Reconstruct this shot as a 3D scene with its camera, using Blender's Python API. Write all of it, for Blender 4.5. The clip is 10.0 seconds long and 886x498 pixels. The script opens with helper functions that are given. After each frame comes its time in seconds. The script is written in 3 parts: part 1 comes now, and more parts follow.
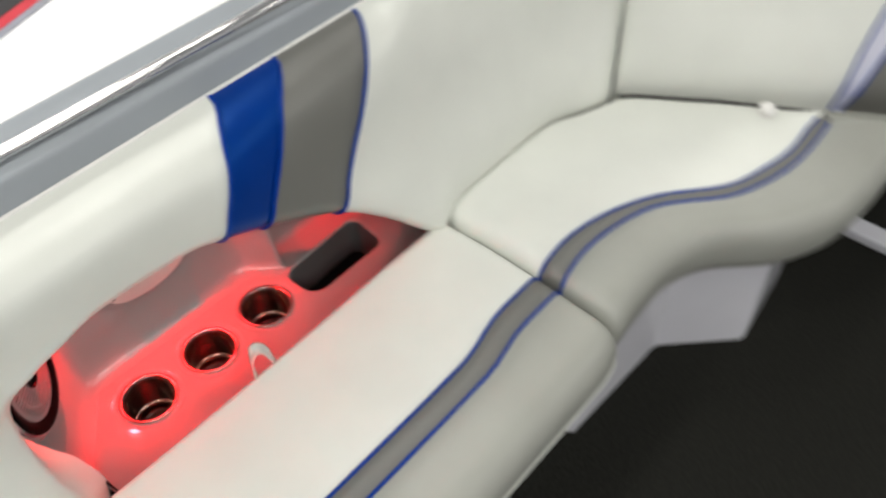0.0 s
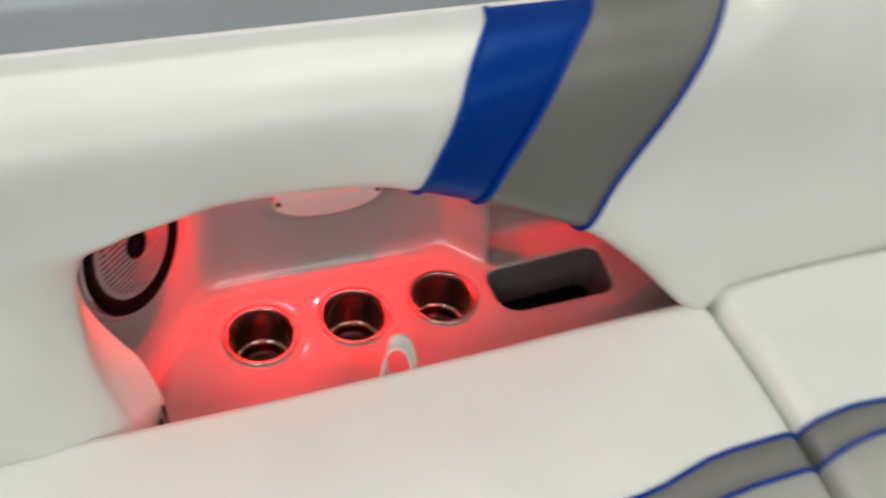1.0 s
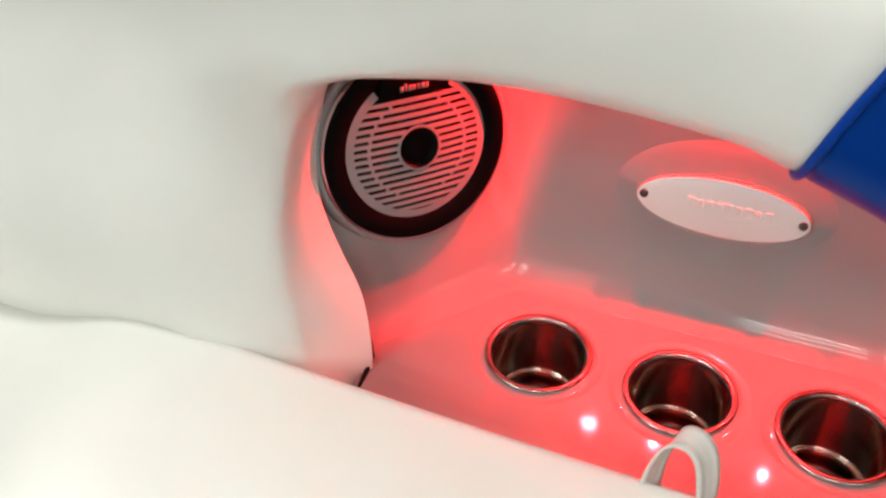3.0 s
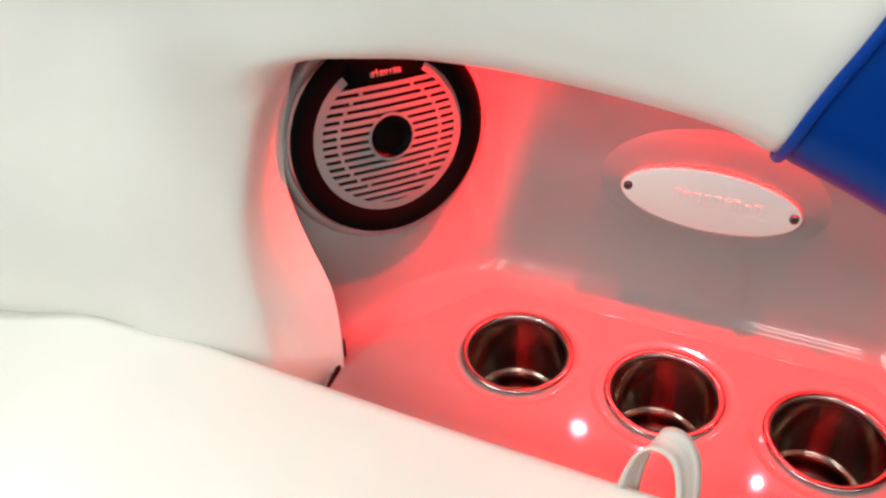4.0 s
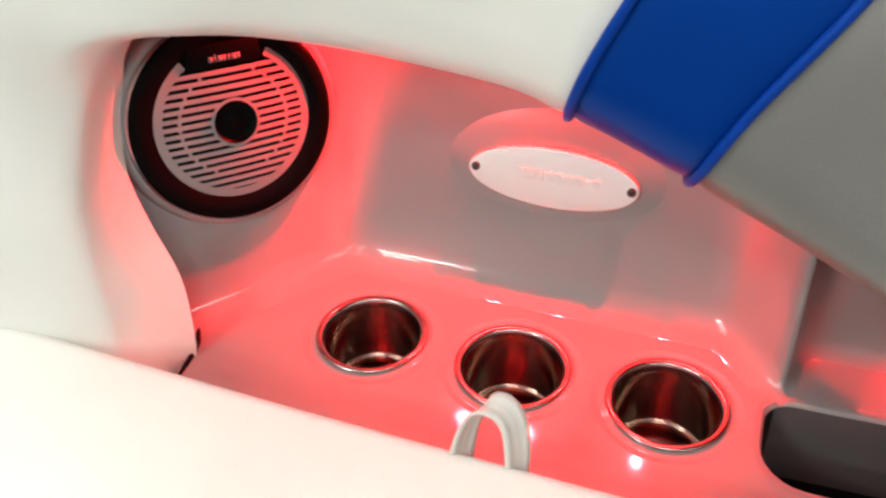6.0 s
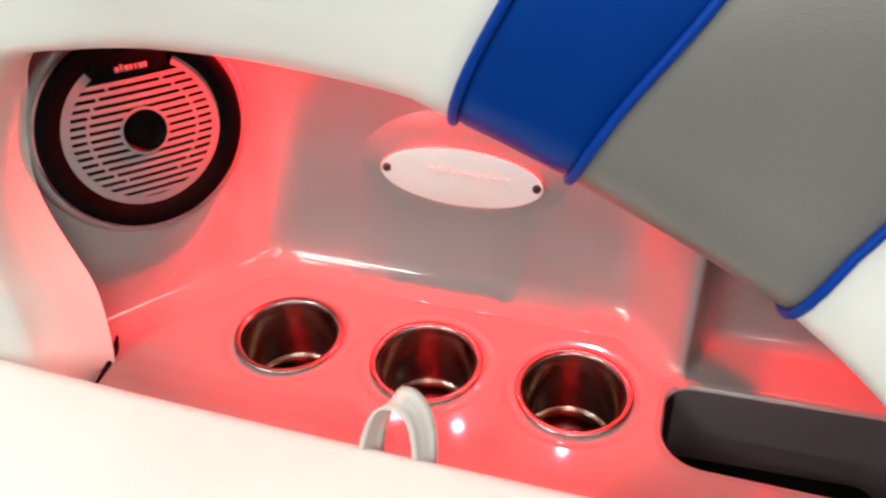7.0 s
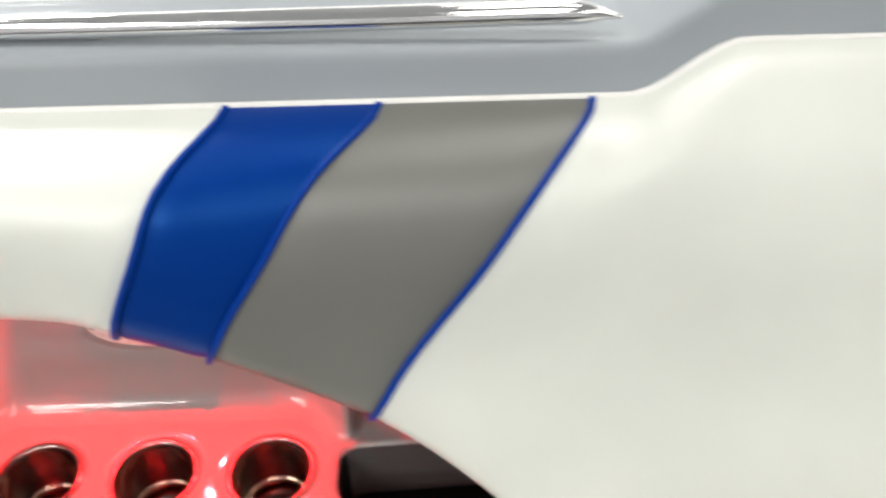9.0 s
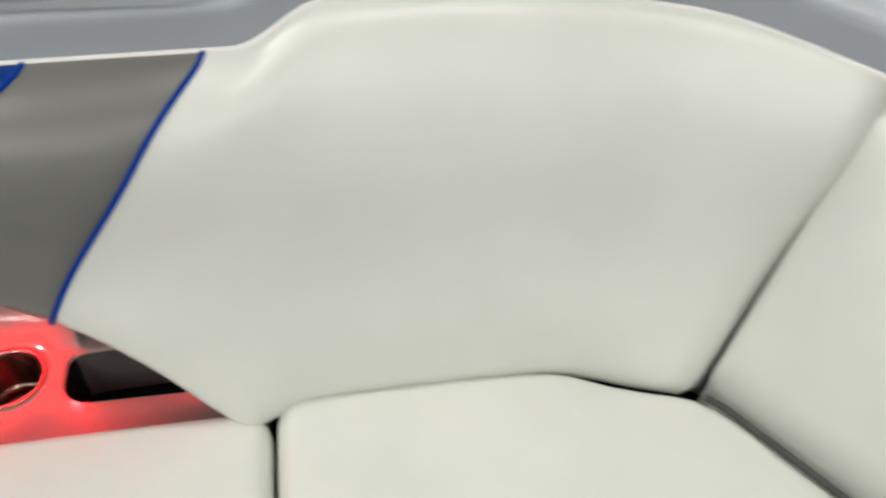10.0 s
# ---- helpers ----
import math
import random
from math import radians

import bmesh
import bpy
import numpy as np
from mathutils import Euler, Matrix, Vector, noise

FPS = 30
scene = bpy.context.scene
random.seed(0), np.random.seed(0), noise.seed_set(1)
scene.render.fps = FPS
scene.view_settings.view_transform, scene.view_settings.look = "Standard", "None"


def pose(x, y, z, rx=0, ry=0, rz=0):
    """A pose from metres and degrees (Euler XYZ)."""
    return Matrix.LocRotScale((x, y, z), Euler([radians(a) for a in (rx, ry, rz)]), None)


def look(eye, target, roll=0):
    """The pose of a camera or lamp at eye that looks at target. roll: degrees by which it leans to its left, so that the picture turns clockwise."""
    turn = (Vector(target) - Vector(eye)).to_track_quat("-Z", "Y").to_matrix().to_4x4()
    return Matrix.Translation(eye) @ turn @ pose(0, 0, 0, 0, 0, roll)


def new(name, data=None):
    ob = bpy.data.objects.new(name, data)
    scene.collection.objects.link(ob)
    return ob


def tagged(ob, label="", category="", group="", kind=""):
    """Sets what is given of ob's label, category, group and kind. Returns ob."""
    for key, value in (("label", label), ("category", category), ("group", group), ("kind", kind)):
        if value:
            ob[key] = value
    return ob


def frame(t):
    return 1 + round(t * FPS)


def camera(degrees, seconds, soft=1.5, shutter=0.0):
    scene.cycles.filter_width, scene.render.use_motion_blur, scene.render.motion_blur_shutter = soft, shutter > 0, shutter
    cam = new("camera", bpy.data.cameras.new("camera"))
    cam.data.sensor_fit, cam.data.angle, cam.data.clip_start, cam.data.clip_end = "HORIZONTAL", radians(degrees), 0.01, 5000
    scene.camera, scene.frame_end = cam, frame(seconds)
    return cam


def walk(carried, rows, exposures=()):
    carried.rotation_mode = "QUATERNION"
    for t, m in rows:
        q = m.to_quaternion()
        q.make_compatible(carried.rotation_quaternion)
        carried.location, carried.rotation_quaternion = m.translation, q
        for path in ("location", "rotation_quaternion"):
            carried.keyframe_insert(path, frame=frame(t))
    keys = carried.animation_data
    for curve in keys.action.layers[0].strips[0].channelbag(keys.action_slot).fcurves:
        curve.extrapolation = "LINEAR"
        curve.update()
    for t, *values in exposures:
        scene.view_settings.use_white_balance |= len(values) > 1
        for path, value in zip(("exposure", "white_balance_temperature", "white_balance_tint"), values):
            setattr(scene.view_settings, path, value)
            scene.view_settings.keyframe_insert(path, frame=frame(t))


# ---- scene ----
cam = camera(53.0, 10.0, soft=2.4, shutter=0.55)
PATH = [
    (0, (-0.435, -0.932, 1.672), (0.592, -0.028, 0.213), -1.2),
    (0.5, (-0.317, -0.85, 1.526), (0.523, 0.283, 0.108), 5.0),
    (1, (-0.235, -0.739, 1.39), (0.36, 0.5, -0.062), 8.3),
    (1.2, (-0.174, -0.708, 1.378), (0.204, 0.546, -0.133), 5.4),
    (1.5, (-0.124, -0.694, 1.314), (-0.019, 0.67, -0.145), 4.7),
    (2, (0.0, -0.623, 1.237), (-0.215, 0.796, -0.156), 8.4),
    (2.3, (0.038, -0.579, 1.162), (-0.341, 0.827, -0.209), 4.0),
    (2.5, (0.032, -0.552, 1.112), (-0.46, 0.834, -0.243), -0.1),
    (2.7, (0.027, -0.558, 1.065), (-0.559, 0.845, -0.235), -1.3),
    (3.8, (0.048, -0.531, 0.991), (-0.627, 0.873, -0.264), -2.7),
    (4, (0.05, -0.526, 0.988), (-0.614, 0.88, -0.27), -2.5),
    (4.5, (0.064, -0.523, 0.982), (-0.578, 0.897, -0.273), -2.1),
    (5, (0.09, -0.522, 0.975), (-0.54, 0.914, -0.266), -2.0),
    (5.5, (0.115, -0.517, 0.966), (-0.488, 0.939, -0.265), -1.9),
    (5.7, (0.123, -0.52, 0.964), (-0.461, 0.948, -0.262), -1.7),
    (6.8, (0.171, -0.518, 0.977), (-0.316, 0.975, -0.261), -1.3),
    (7, (0.177, -0.521, 0.98), (-0.283, 0.98, -0.259), -1.1),
    (7.5, (0.197, -0.541, 0.998), (-0.183, 0.979, -0.244), -0.1),
    (8, (0.235, -0.553, 1.055), (-0.074, 0.982, -0.19), -0.4),
    (8.5, (0.266, -0.566, 1.137), (0.052, 0.992, -0.1), -2.9),
    (8.7, (0.271, -0.579, 1.187), (0.177, 0.979, -0.063), -2.4),
    (9, (0.314, -0.61, 1.248), (0.346, 0.924, -0.034), -0.9),
    (9.2, (0.356, -0.627, 1.286), (0.451, 0.844, -0.066), -0.4),
    (9.5, (0.434, -0.675, 1.324), (0.584, 0.733, -0.089), 1.3),
    (9.7, (0.493, -0.722, 1.345), (0.678, 0.675, -0.075), 1.7),
    (9.8, (0.512, -0.74, 1.355), (0.728, 0.651, -0.066), 2.2),
    (9.9, (0.535, -0.762, 1.362), (0.778, 0.636, -0.047), 2.5),
    (10, (0.573, -0.784, 1.373), (0.811, 0.617, -0.035), 1.5),
]
EXPOSURES = [(0, -0.40), (1, -0.52), (1.5, -0.52), (2, -0.52), (2.5, -0.42), (2.7, -0.30), (3.8, -0.03), (5.5, 0.08), (7.5, 0.18), (9, -0.01), (10, -0.38)]
walk(cam, [(t, look(e, a, r)) for t, e, a, r in PATH], EXPOSURES)


# ---- light ----
def area_lamp(name, m, sx, sy, energy, color=(1, 1, 1)):
    data = bpy.data.lights.new(name, "AREA")
    data.shape, data.size, data.size_y, data.energy, data.color = "RECTANGLE", sx, sy, energy, color
    ob = new(name, data)
    ob.matrix_world = m
    return ob


world = bpy.data.worlds.new("hall_air")
scene.world = world
world.use_nodes = True
world.node_tree.nodes["Background"].inputs[0].default_value = (0.95, 0.97, 1.0, 1)
world.node_tree.nodes["Background"].inputs[1].default_value = 0.25

HALL_LAMPS = [(x, y) for y in (-3.2, -5.2, -7.2) for x in (-3.2, 1.0, 5.2)] + [(-3.0, 0.4), (-3.0, 4.4), (1.2, 0.4), (1.2, 4.4), (5.4, 0.4), (5.4, 4.4)]
HALL_POWER = 91
LED_POWER = 6.8


# ---- materials ----
def nodes_of(name):
    m = bpy.data.materials.new(name)
    m.use_nodes = True
    t = m.node_tree
    return m, t, t.nodes["Principled BSDF"]


def link(t, a, b):
    t.links.new(a, b)


def texture(t, kind, scale, detail=4.0):
    n = t.nodes.new(kind)
    c = t.nodes.new("ShaderNodeTexCoord")
    link(t, c.outputs["Object"], n.inputs["Vector"])
    n.inputs["Scale"].default_value = scale
    if kind == "ShaderNodeTexNoise":
        n.inputs["Detail"].default_value = detail
    return n


def varied(t, b, color, amount, scale):
    """Base colour that drifts a little about its mean."""
    n = texture(t, "ShaderNodeTexNoise", scale)
    r = t.nodes.new("ShaderNodeValToRGB")
    r.color_ramp.elements[0].position, r.color_ramp.elements[1].position = 0.3, 0.7
    r.color_ramp.elements[0].color = (*[c * (1 - amount) for c in color], 1)
    r.color_ramp.elements[1].color = (*[min(1, c * (1 + amount)) for c in color], 1)
    link(t, n.outputs["Fac"], r.inputs["Fac"])
    link(t, r.outputs["Color"], b.inputs["Base Color"])
    return n


def bumped(t, b, layers):
    """Relief from several textures, one on another: (node, socket, strength, distance)."""
    last = None
    for n, socket, strength, distance in layers:
        u = t.nodes.new("ShaderNodeBump")
        u.inputs["Strength"].default_value, u.inputs["Distance"].default_value = strength, distance
        link(t, n.outputs[socket], u.inputs["Height"])
        if last:
            link(t, last.outputs["Normal"], u.inputs["Normal"])
        last = u
    link(t, last.outputs["Normal"], b.inputs["Normal"])


def vinyl(name, color, rough=0.38, grain=0.22, gloss=0.55):
    m, t, b = nodes_of(name)
    varied(t, b, color, 0.035, 7)
    b.inputs["Roughness"].default_value = rough
    b.inputs["Specular IOR Level"].default_value = gloss
    leather = texture(t, "ShaderNodeTexVoronoi", 820)
    soft = texture(t, "ShaderNodeTexNoise", 9, 2)
    bumped(t, b, [(soft, "Fac", 0.35, 0.006), (leather, "Distance", grain, 0.0006)])
    return m


def gelcoat(name, color, rough=0.32, coat=0.07, weight=0.8):
    m, t, b = nodes_of(name)
    varied(t, b, color, 0.03, 5)
    b.inputs["Roughness"].default_value = rough
    b.inputs["Specular IOR Level"].default_value = 0.12
    b.inputs["Coat Weight"].default_value, b.inputs["Coat Roughness"].default_value = weight, coat
    b.inputs["Coat IOR"].default_value = 1.58
    soft = texture(t, "ShaderNodeTexNoise", 16, 2)
    peel = texture(t, "ShaderNodeTexNoise", 180, 2)
    bumped(t, b, [(soft, "Fac", 0.25, 0.003), (peel, "Fac", 0.04, 0.0006)])
    return m


def metal(name, color, rough, brushed=0.0, axis=2):
    m, t, b = nodes_of(name)
    b.inputs["Base Color"].default_value = (*color, 1)
    b.inputs["Metallic"].default_value, b.inputs["Roughness"].default_value = 1.0, rough
    if brushed:
        n = texture(t, "ShaderNodeTexNoise", 60, 6)
        mp = t.nodes.new("ShaderNodeMapping")
        c = t.nodes.new("ShaderNodeTexCoord")
        s = [0.5, 0.5, 0.5]
        s[axis] = 30.0
        mp.inputs["Scale"].default_value = s
        link(t, c.outputs["Object"], mp.inputs["Vector"])
        link(t, mp.outputs["Vector"], n.inputs["Vector"])
        bumped(t, b, [(n, "Fac", brushed, 0.001)])
        r = t.nodes.new("ShaderNodeMapRange")
        r.inputs["To Min"].default_value, r.inputs["To Max"].default_value = rough * 0.7, rough * 1.4
        link(t, n.outputs["Fac"], r.inputs["Value"])
        link(t, r.outputs["Result"], b.inputs["Roughness"])
    return m


def turned(name, color, rough):
    """Steel drawn up and down, with fine upright scratches, so that its glints run up and down."""
    m = metal(name, color, rough)
    t = m.node_tree
    b = t.nodes["Principled BSDF"]
    g = t.nodes.new("ShaderNodeTangent")
    g.direction_type, g.axis = "RADIAL", "Z"
    link(t, g.outputs["Tangent"], b.inputs["Tangent"])
    b.inputs["Anisotropic"].default_value, b.inputs["Anisotropic Rotation"].default_value = 0.97, 0.25
    c, mp = t.nodes.new("ShaderNodeTexCoord"), t.nodes.new("ShaderNodeMapping")
    mp.inputs["Scale"].default_value = (1.0, 1.0, 0.015)
    n = t.nodes.new("ShaderNodeTexNoise")
    n.inputs["Scale"].default_value, n.inputs["Detail"].default_value = 330, 3
    link(t, c.outputs["Object"], mp.inputs["Vector"])
    link(t, mp.outputs["Vector"], n.inputs["Vector"])
    bumped(t, b, [(n, "Fac", 0.22, 0.0012)])
    return m


def plain(name, color, rough=0.5, amount=0.05, scale=20, gloss=0.5):
    m, t, b = nodes_of(name)
    n = varied(t, b, color, amount, scale)
    b.inputs["Specular IOR Level"].default_value = gloss
    b.inputs["Roughness"].default_value = rough
    bumped(t, b, [(n, "Fac", 0.08, 0.001)])
    return m


def carpet(name, color):
    m, t, b = nodes_of(name)
    varied(t, b, color, 0.35, 130)
    b.inputs["Roughness"].default_value = 0.95
    b.inputs["Specular IOR Level"].default_value = 0.08
    tuft = texture(t, "ShaderNodeTexNoise", 420, 3)
    wide = texture(t, "ShaderNodeTexNoise", 14, 3)
    bumped(t, b, [(wide, "Fac", 0.4, 0.01), (tuft, "Fac", 0.9, 0.004)])
    return m


def glow(name, color, strength):
    m, t, b = nodes_of(name)
    b.inputs["Base Color"].default_value = (*color, 1)
    b.inputs["Emission Color"].default_value, b.inputs["Emission Strength"].default_value = (*color, 1), strength
    return m


WHITE_VINYL = vinyl("white_vinyl", (0.67, 0.685, 0.63), 0.36, 0.10, 0.75)
WARM_VINYL = vinyl("warm_grey_vinyl", (0.31, 0.315, 0.28), 0.38, 0.10)
BLUE_VINYL = vinyl("blue_vinyl", (0.0002, 0.026, 0.195), 0.34, 0.06, 0.5)
GREY_VINYL = vinyl("silver_grey_vinyl", (0.138, 0.137, 0.122), 0.38, 0.26, 0.8)
BLUE_VINYL.node_tree.nodes["Principled BSDF"].inputs["Specular Tint"].default_value = (0.10, 0.38, 1.0, 1)
PIPING = vinyl("blue_piping_vinyl", (0.002, 0.034, 0.25), 0.4, 0.05, 0.3)
PIPING.node_tree.nodes["Principled BSDF"].inputs["Specular Tint"].default_value = (0.2, 0.45, 1.0, 1)
LILAC_VINYL = vinyl("pale_lilac_vinyl", (0.55, 0.56, 0.66))
GELCOAT = gelcoat("grey_gelcoat", (0.252, 0.252, 0.248))
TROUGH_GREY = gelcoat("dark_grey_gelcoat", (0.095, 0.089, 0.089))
END_SHADE = plain("trough_end_shade", (0.011, 0.010, 0.010), 0.45, gloss=0.15)
DECK = gelcoat("light_grey_deck_gelcoat", (0.30, 0.325, 0.345), 0.36, 0.10, 0.06)
TRIM = plain("white_rubber_trim", (0.72, 0.71, 0.68), 0.4)
BASE_WHITE = gelcoat("white_base_gelcoat", (0.66, 0.66, 0.70), 0.3)
STEEL = turned("turned_stainless_steel", (0.44, 0.36, 0.295), 0.15)
# Darkened steel: shade in the cup bottoms, and dark screw heads.
DARK_STEEL = metal("shade_and_screw_steel", (0.09, 0.08, 0.075), 0.28)
RIM_STEEL = metal("polished_steel_rim", (0.34, 0.31, 0.29), 0.22)
CHROME = metal("polished_chrome", (0.86, 0.85, 0.84), 0.06)
PLATE = metal("brushed_aluminium_plate", (0.80, 0.74, 0.70), 0.40, 0.05, 2)
GRILLE = plain("silver_plastic_grille", (0.24, 0.23, 0.23), 0.42)
BLACK = plain("black_plastic", (0.002, 0.002, 0.002), 0.5, gloss=0.04)
DOME = plain("black_rubber_cone", (0.0015, 0.0015, 0.0015), 0.45, gloss=0.06)
SILVER_LINE = metal("silver_trim_line", (0.6, 0.6, 0.62), 0.3)
PRINT = plain("pale_print", (0.22, 0.22, 0.22), 0.5)
JOINT_SHADE = plain("joint_shade_grey", (0.075, 0.073, 0.068), 0.6, gloss=0.2)
# Black for rubber parts and for shaded gaps beside the shelf.
VOID = plain("rubber_and_gap_black", (0.003, 0.003, 0.003), 0.7, gloss=0.1)
CARPET = carpet("black_marine_carpet", (0.0175, 0.0178, 0.015))
WEBBING = vinyl("pale_grey_webbing", (0.56, 0.55, 0.50), 0.7, 0.5)
HALL_WHITE = plain("grey_hall_paint", (0.33, 0.34, 0.35), 0.7)
STAND_WHITE = plain("white_stand_paint", (0.88, 0.88, 0.88), 0.6)
HALL_GREY = plain("pale_hall_floor", (0.90, 0.90, 0.90), 0.45, 0.02, 2)
SIGN_RED = plain("red_print", (0.62, 0.03, 0.05), 0.5)
SIGN_BLACK = plain("black_print", (0.02, 0.02, 0.022), 0.5)
SIGN_GREY = plain("grey_panel_edge", (0.30, 0.31, 0.36), 0.5)
LED_LENS = glow("red_led_lens", (1.0, 0.03, 0.05), 6.0)
LAMP_FACE = plain("lamp_housing", (0.7, 0.7, 0.7), 0.5)


# ---- mesh helpers ----
def empty(name, label, category, group="", kind="", at=(0, 0, 0)):
    ob = new(name)
    ob.empty_display_size = 0.05
    ob.location = at
    return tagged(ob, label, category, group, kind)


def mesh_of(name, verts, faces, smooth=True):
    me = bpy.data.meshes.new(name)
    me.from_pydata([tuple(map(float, v)) for v in verts], [], faces)
    me.validate()
    if smooth:
        me.polygons.foreach_set("use_smooth", [True] * len(me.polygons))
    return me


def clean(bm):
    bmesh.ops.remove_doubles(bm, verts=bm.verts, dist=1e-5)
    bmesh.ops.recalc_face_normals(bm, faces=bm.faces)
    return bm


def part(name, shape, material, parent=None, label="", smooth=True):
    """Links a bmesh or a mesh as one object under a thing or a part."""
    if isinstance(shape, bmesh.types.BMesh):
        me = bpy.data.meshes.new(name)
        shape.to_mesh(me)
        shape.free()
        me.polygons.foreach_set("use_smooth", [smooth] * len(me.polygons))
    else:
        me = shape
    me.materials.append(material)
    ob = new(name, me)
    if parent:
        ob.parent = parent
    if label:
        ob["label"] = label
    return ob


def grid(name, rows, close_u=False, close_v=False, caps=False):
    """A skin over rows of points, all of one length."""
    rows = np.asarray(rows, float)
    nu, nv = rows.shape[:2]
    faces = []
    for i in range(nu if close_u else nu - 1):
        for j in range(nv if close_v else nv - 1):
            a, b = i * nv + j, ((i + 1) % nu) * nv + j
            k = (j + 1) % nv - j
            faces.append((a, b, b + k, a + k))
    if caps:
        faces.append(tuple(range(nv))[::-1])
        faces.append(tuple((nu - 1) * nv + j for j in range(nv)))
    return mesh_of(name, rows.reshape(-1, 3), faces)


def tube(name, points, r, n=10, ends=True):
    """A round cord along points."""
    pts = [Vector(p) for p in points]
    rows = []
    up = Vector((0.31, 0.17, 0.93))
    for i, p in enumerate(pts):
        d = (pts[min(i + 1, len(pts) - 1)] - pts[max(i - 1, 0)]).normalized()
        a = d.cross(up).normalized()
        b = a.cross(d)
        rad = r[i] if isinstance(r, (list, tuple)) else r
        rows.append([p + (a * math.cos(k * math.tau / n) + b * math.sin(k * math.tau / n)) * rad for k in range(n)])
    return grid(name, rows, close_v=True, caps=ends)


def catmull(points, steps):
    """A smooth curve through control points, with steps pieces between each two."""
    p = np.asarray(points, float)
    p = np.vstack([2 * p[0] - p[1], p, 2 * p[-1] - p[-2]])
    out = []
    for i in range(1, len(p) - 2):
        for s in range(steps):
            t = s / steps
            out.append(0.5 * (2 * p[i] + (p[i + 1] - p[i - 1]) * t + (2 * p[i - 1] - 5 * p[i] + 4 * p[i + 1] - p[i + 2]) * t * t
                              + (3 * p[i] - 3 * p[i + 1] + p[i + 2] - p[i - 1]) * t ** 3))
    out.append(p[-2])
    return np.array(out)


def monotone(points):
    """A smooth function through (x, value) pairs, eased between them."""
    xs, vs = np.array([p[0] for p in points], float), np.array([p[1] for p in points], float)
    slope = np.gradient(vs, xs)

    def value(x):
        x = min(max(x, xs[0]), xs[-1])
        i = min(int(np.searchsorted(xs, x, "right")) - 1, len(xs) - 2)
        h = xs[i + 1] - xs[i]
        t = (x - xs[i]) / h
        return float((2 * t ** 3 - 3 * t * t + 1) * vs[i] + (t ** 3 - 2 * t * t + t) * h * slope[i]
                     + (3 * t * t - 2 * t ** 3) * vs[i + 1] + (t ** 3 - t * t) * h * slope[i + 1])
    return value


def lathe(profile, n=48):
    """A turned shape about z from (radius, z) pairs."""
    bm = bmesh.new()
    rings = []
    for r, z in profile:
        if r < 1e-6:
            rings.append([bm.verts.new((0, 0, z))])
        else:
            rings.append([bm.verts.new((r * math.cos(k * math.tau / n), r * math.sin(k * math.tau / n), z)) for k in range(n)])
    for a, b in zip(rings, rings[1:]):
        for k in range(n):
            q = (k + 1) % n
            face = [a[k % len(a)], a[q % len(a)], b[q % len(b)], b[k % len(b)]]
            face = list(dict.fromkeys(face))
            if len(face) > 2:
                bm.faces.new(face)
    return bm


def box(x0, x1, y0, y1, z0, z1, bevel=0.0, seg=2):
    bm = bmesh.new()
    bmesh.ops.create_cube(bm, size=1)
    for v in bm.verts:
        v.co = Vector((x0 + (v.co.x + 0.5) * (x1 - x0), y0 + (v.co.y + 0.5) * (y1 - y0), z0 + (v.co.z + 0.5) * (z1 - z0)))
    if bevel:
        bmesh.ops.bevel(bm, geom=bm.edges[:], offset=bevel, segments=seg, profile=0.5, affect="EDGES")
    return bm


def moved(bm, m):
    bmesh.ops.transform(bm, matrix=m, verts=bm.verts)
    return bm


def smooth_step(a, b, x):
    t = min(max((x - a) / (b - a), 0), 1)
    return t * t * (3 - 2 * t)


# ---- the boat's shell ----
SHELF_Z = 0.42
bm = box(-1.9, 2.6, -2.3, 0.25, -0.06, 0.0)
floor = part("floor", bm, CARPET, smooth=False)
tagged(floor, "black looped marine carpet on the cockpit floor", "floor", kind="structure")


def top_z(x):
    """Height of the upper edge of the side backrest."""
    z = 0.865 + 0.040 * smooth_step(0.485, 0.585, x)
    return z - 0.020 * smooth_step(0.72, 1.0, x) - 0.034 * smooth_step(0.96, 1.22, x)


def inward(x):
    """How far the side backrest swings in towards the corner."""
    return -1.35 * max(0.0, x - 0.86) ** 2


def lean_y(x, z):
    """The plane in which the edges of the side backrest lie."""
    return -0.136 + 0.42 * (z - 0.443) + inward(x)


# side backrest: each control point is (x, z) on the lower edge and x on the upper edge
EDGE = [(-1.10, 0.405, -1.25), (-0.62, 0.405, -1.06), (-0.37, 0.398, -0.95), (-0.300, 0.402, -0.84), (-0.311, 0.474, -0.74), (-0.323, 0.524, -0.65), (-0.329, 0.594, -0.54),
        (-0.318, 0.662, -0.43), (-0.266, 0.703, -0.33), (-0.14, 0.713, -0.12), (-0.01, 0.706, 0.06), (0.042, 0.695, 0.148), (0.117, 0.670, 0.276),
        (0.255, 0.614, 0.455), (0.344, 0.550, 0.54), (0.430, 0.468, 0.62), (0.480, 0.450, 0.67), (0.75, 0.452, 0.88), (1.015, 0.446, 1.165)]
STEPS = 8
CURVE = catmull(EDGE, STEPS)
LOW = CURVE[:, :2]
RIM = np.vstack([LOW, [[1.165, 0.90]]])
BELLY = 0.054


def edge_distance(x, z):
    a, b = RIM[:-1], RIM[1:]
    d = b - a
    t = np.clip(((x - a[:, 0]) * d[:, 0] + (z - a[:, 1]) * d[:, 1]) / (d ** 2).sum(1), 0, 1)
    return float(np.min(np.hypot(x - a[:, 0] - t * d[:, 0], z - a[:, 1] - t * d[:, 1])))


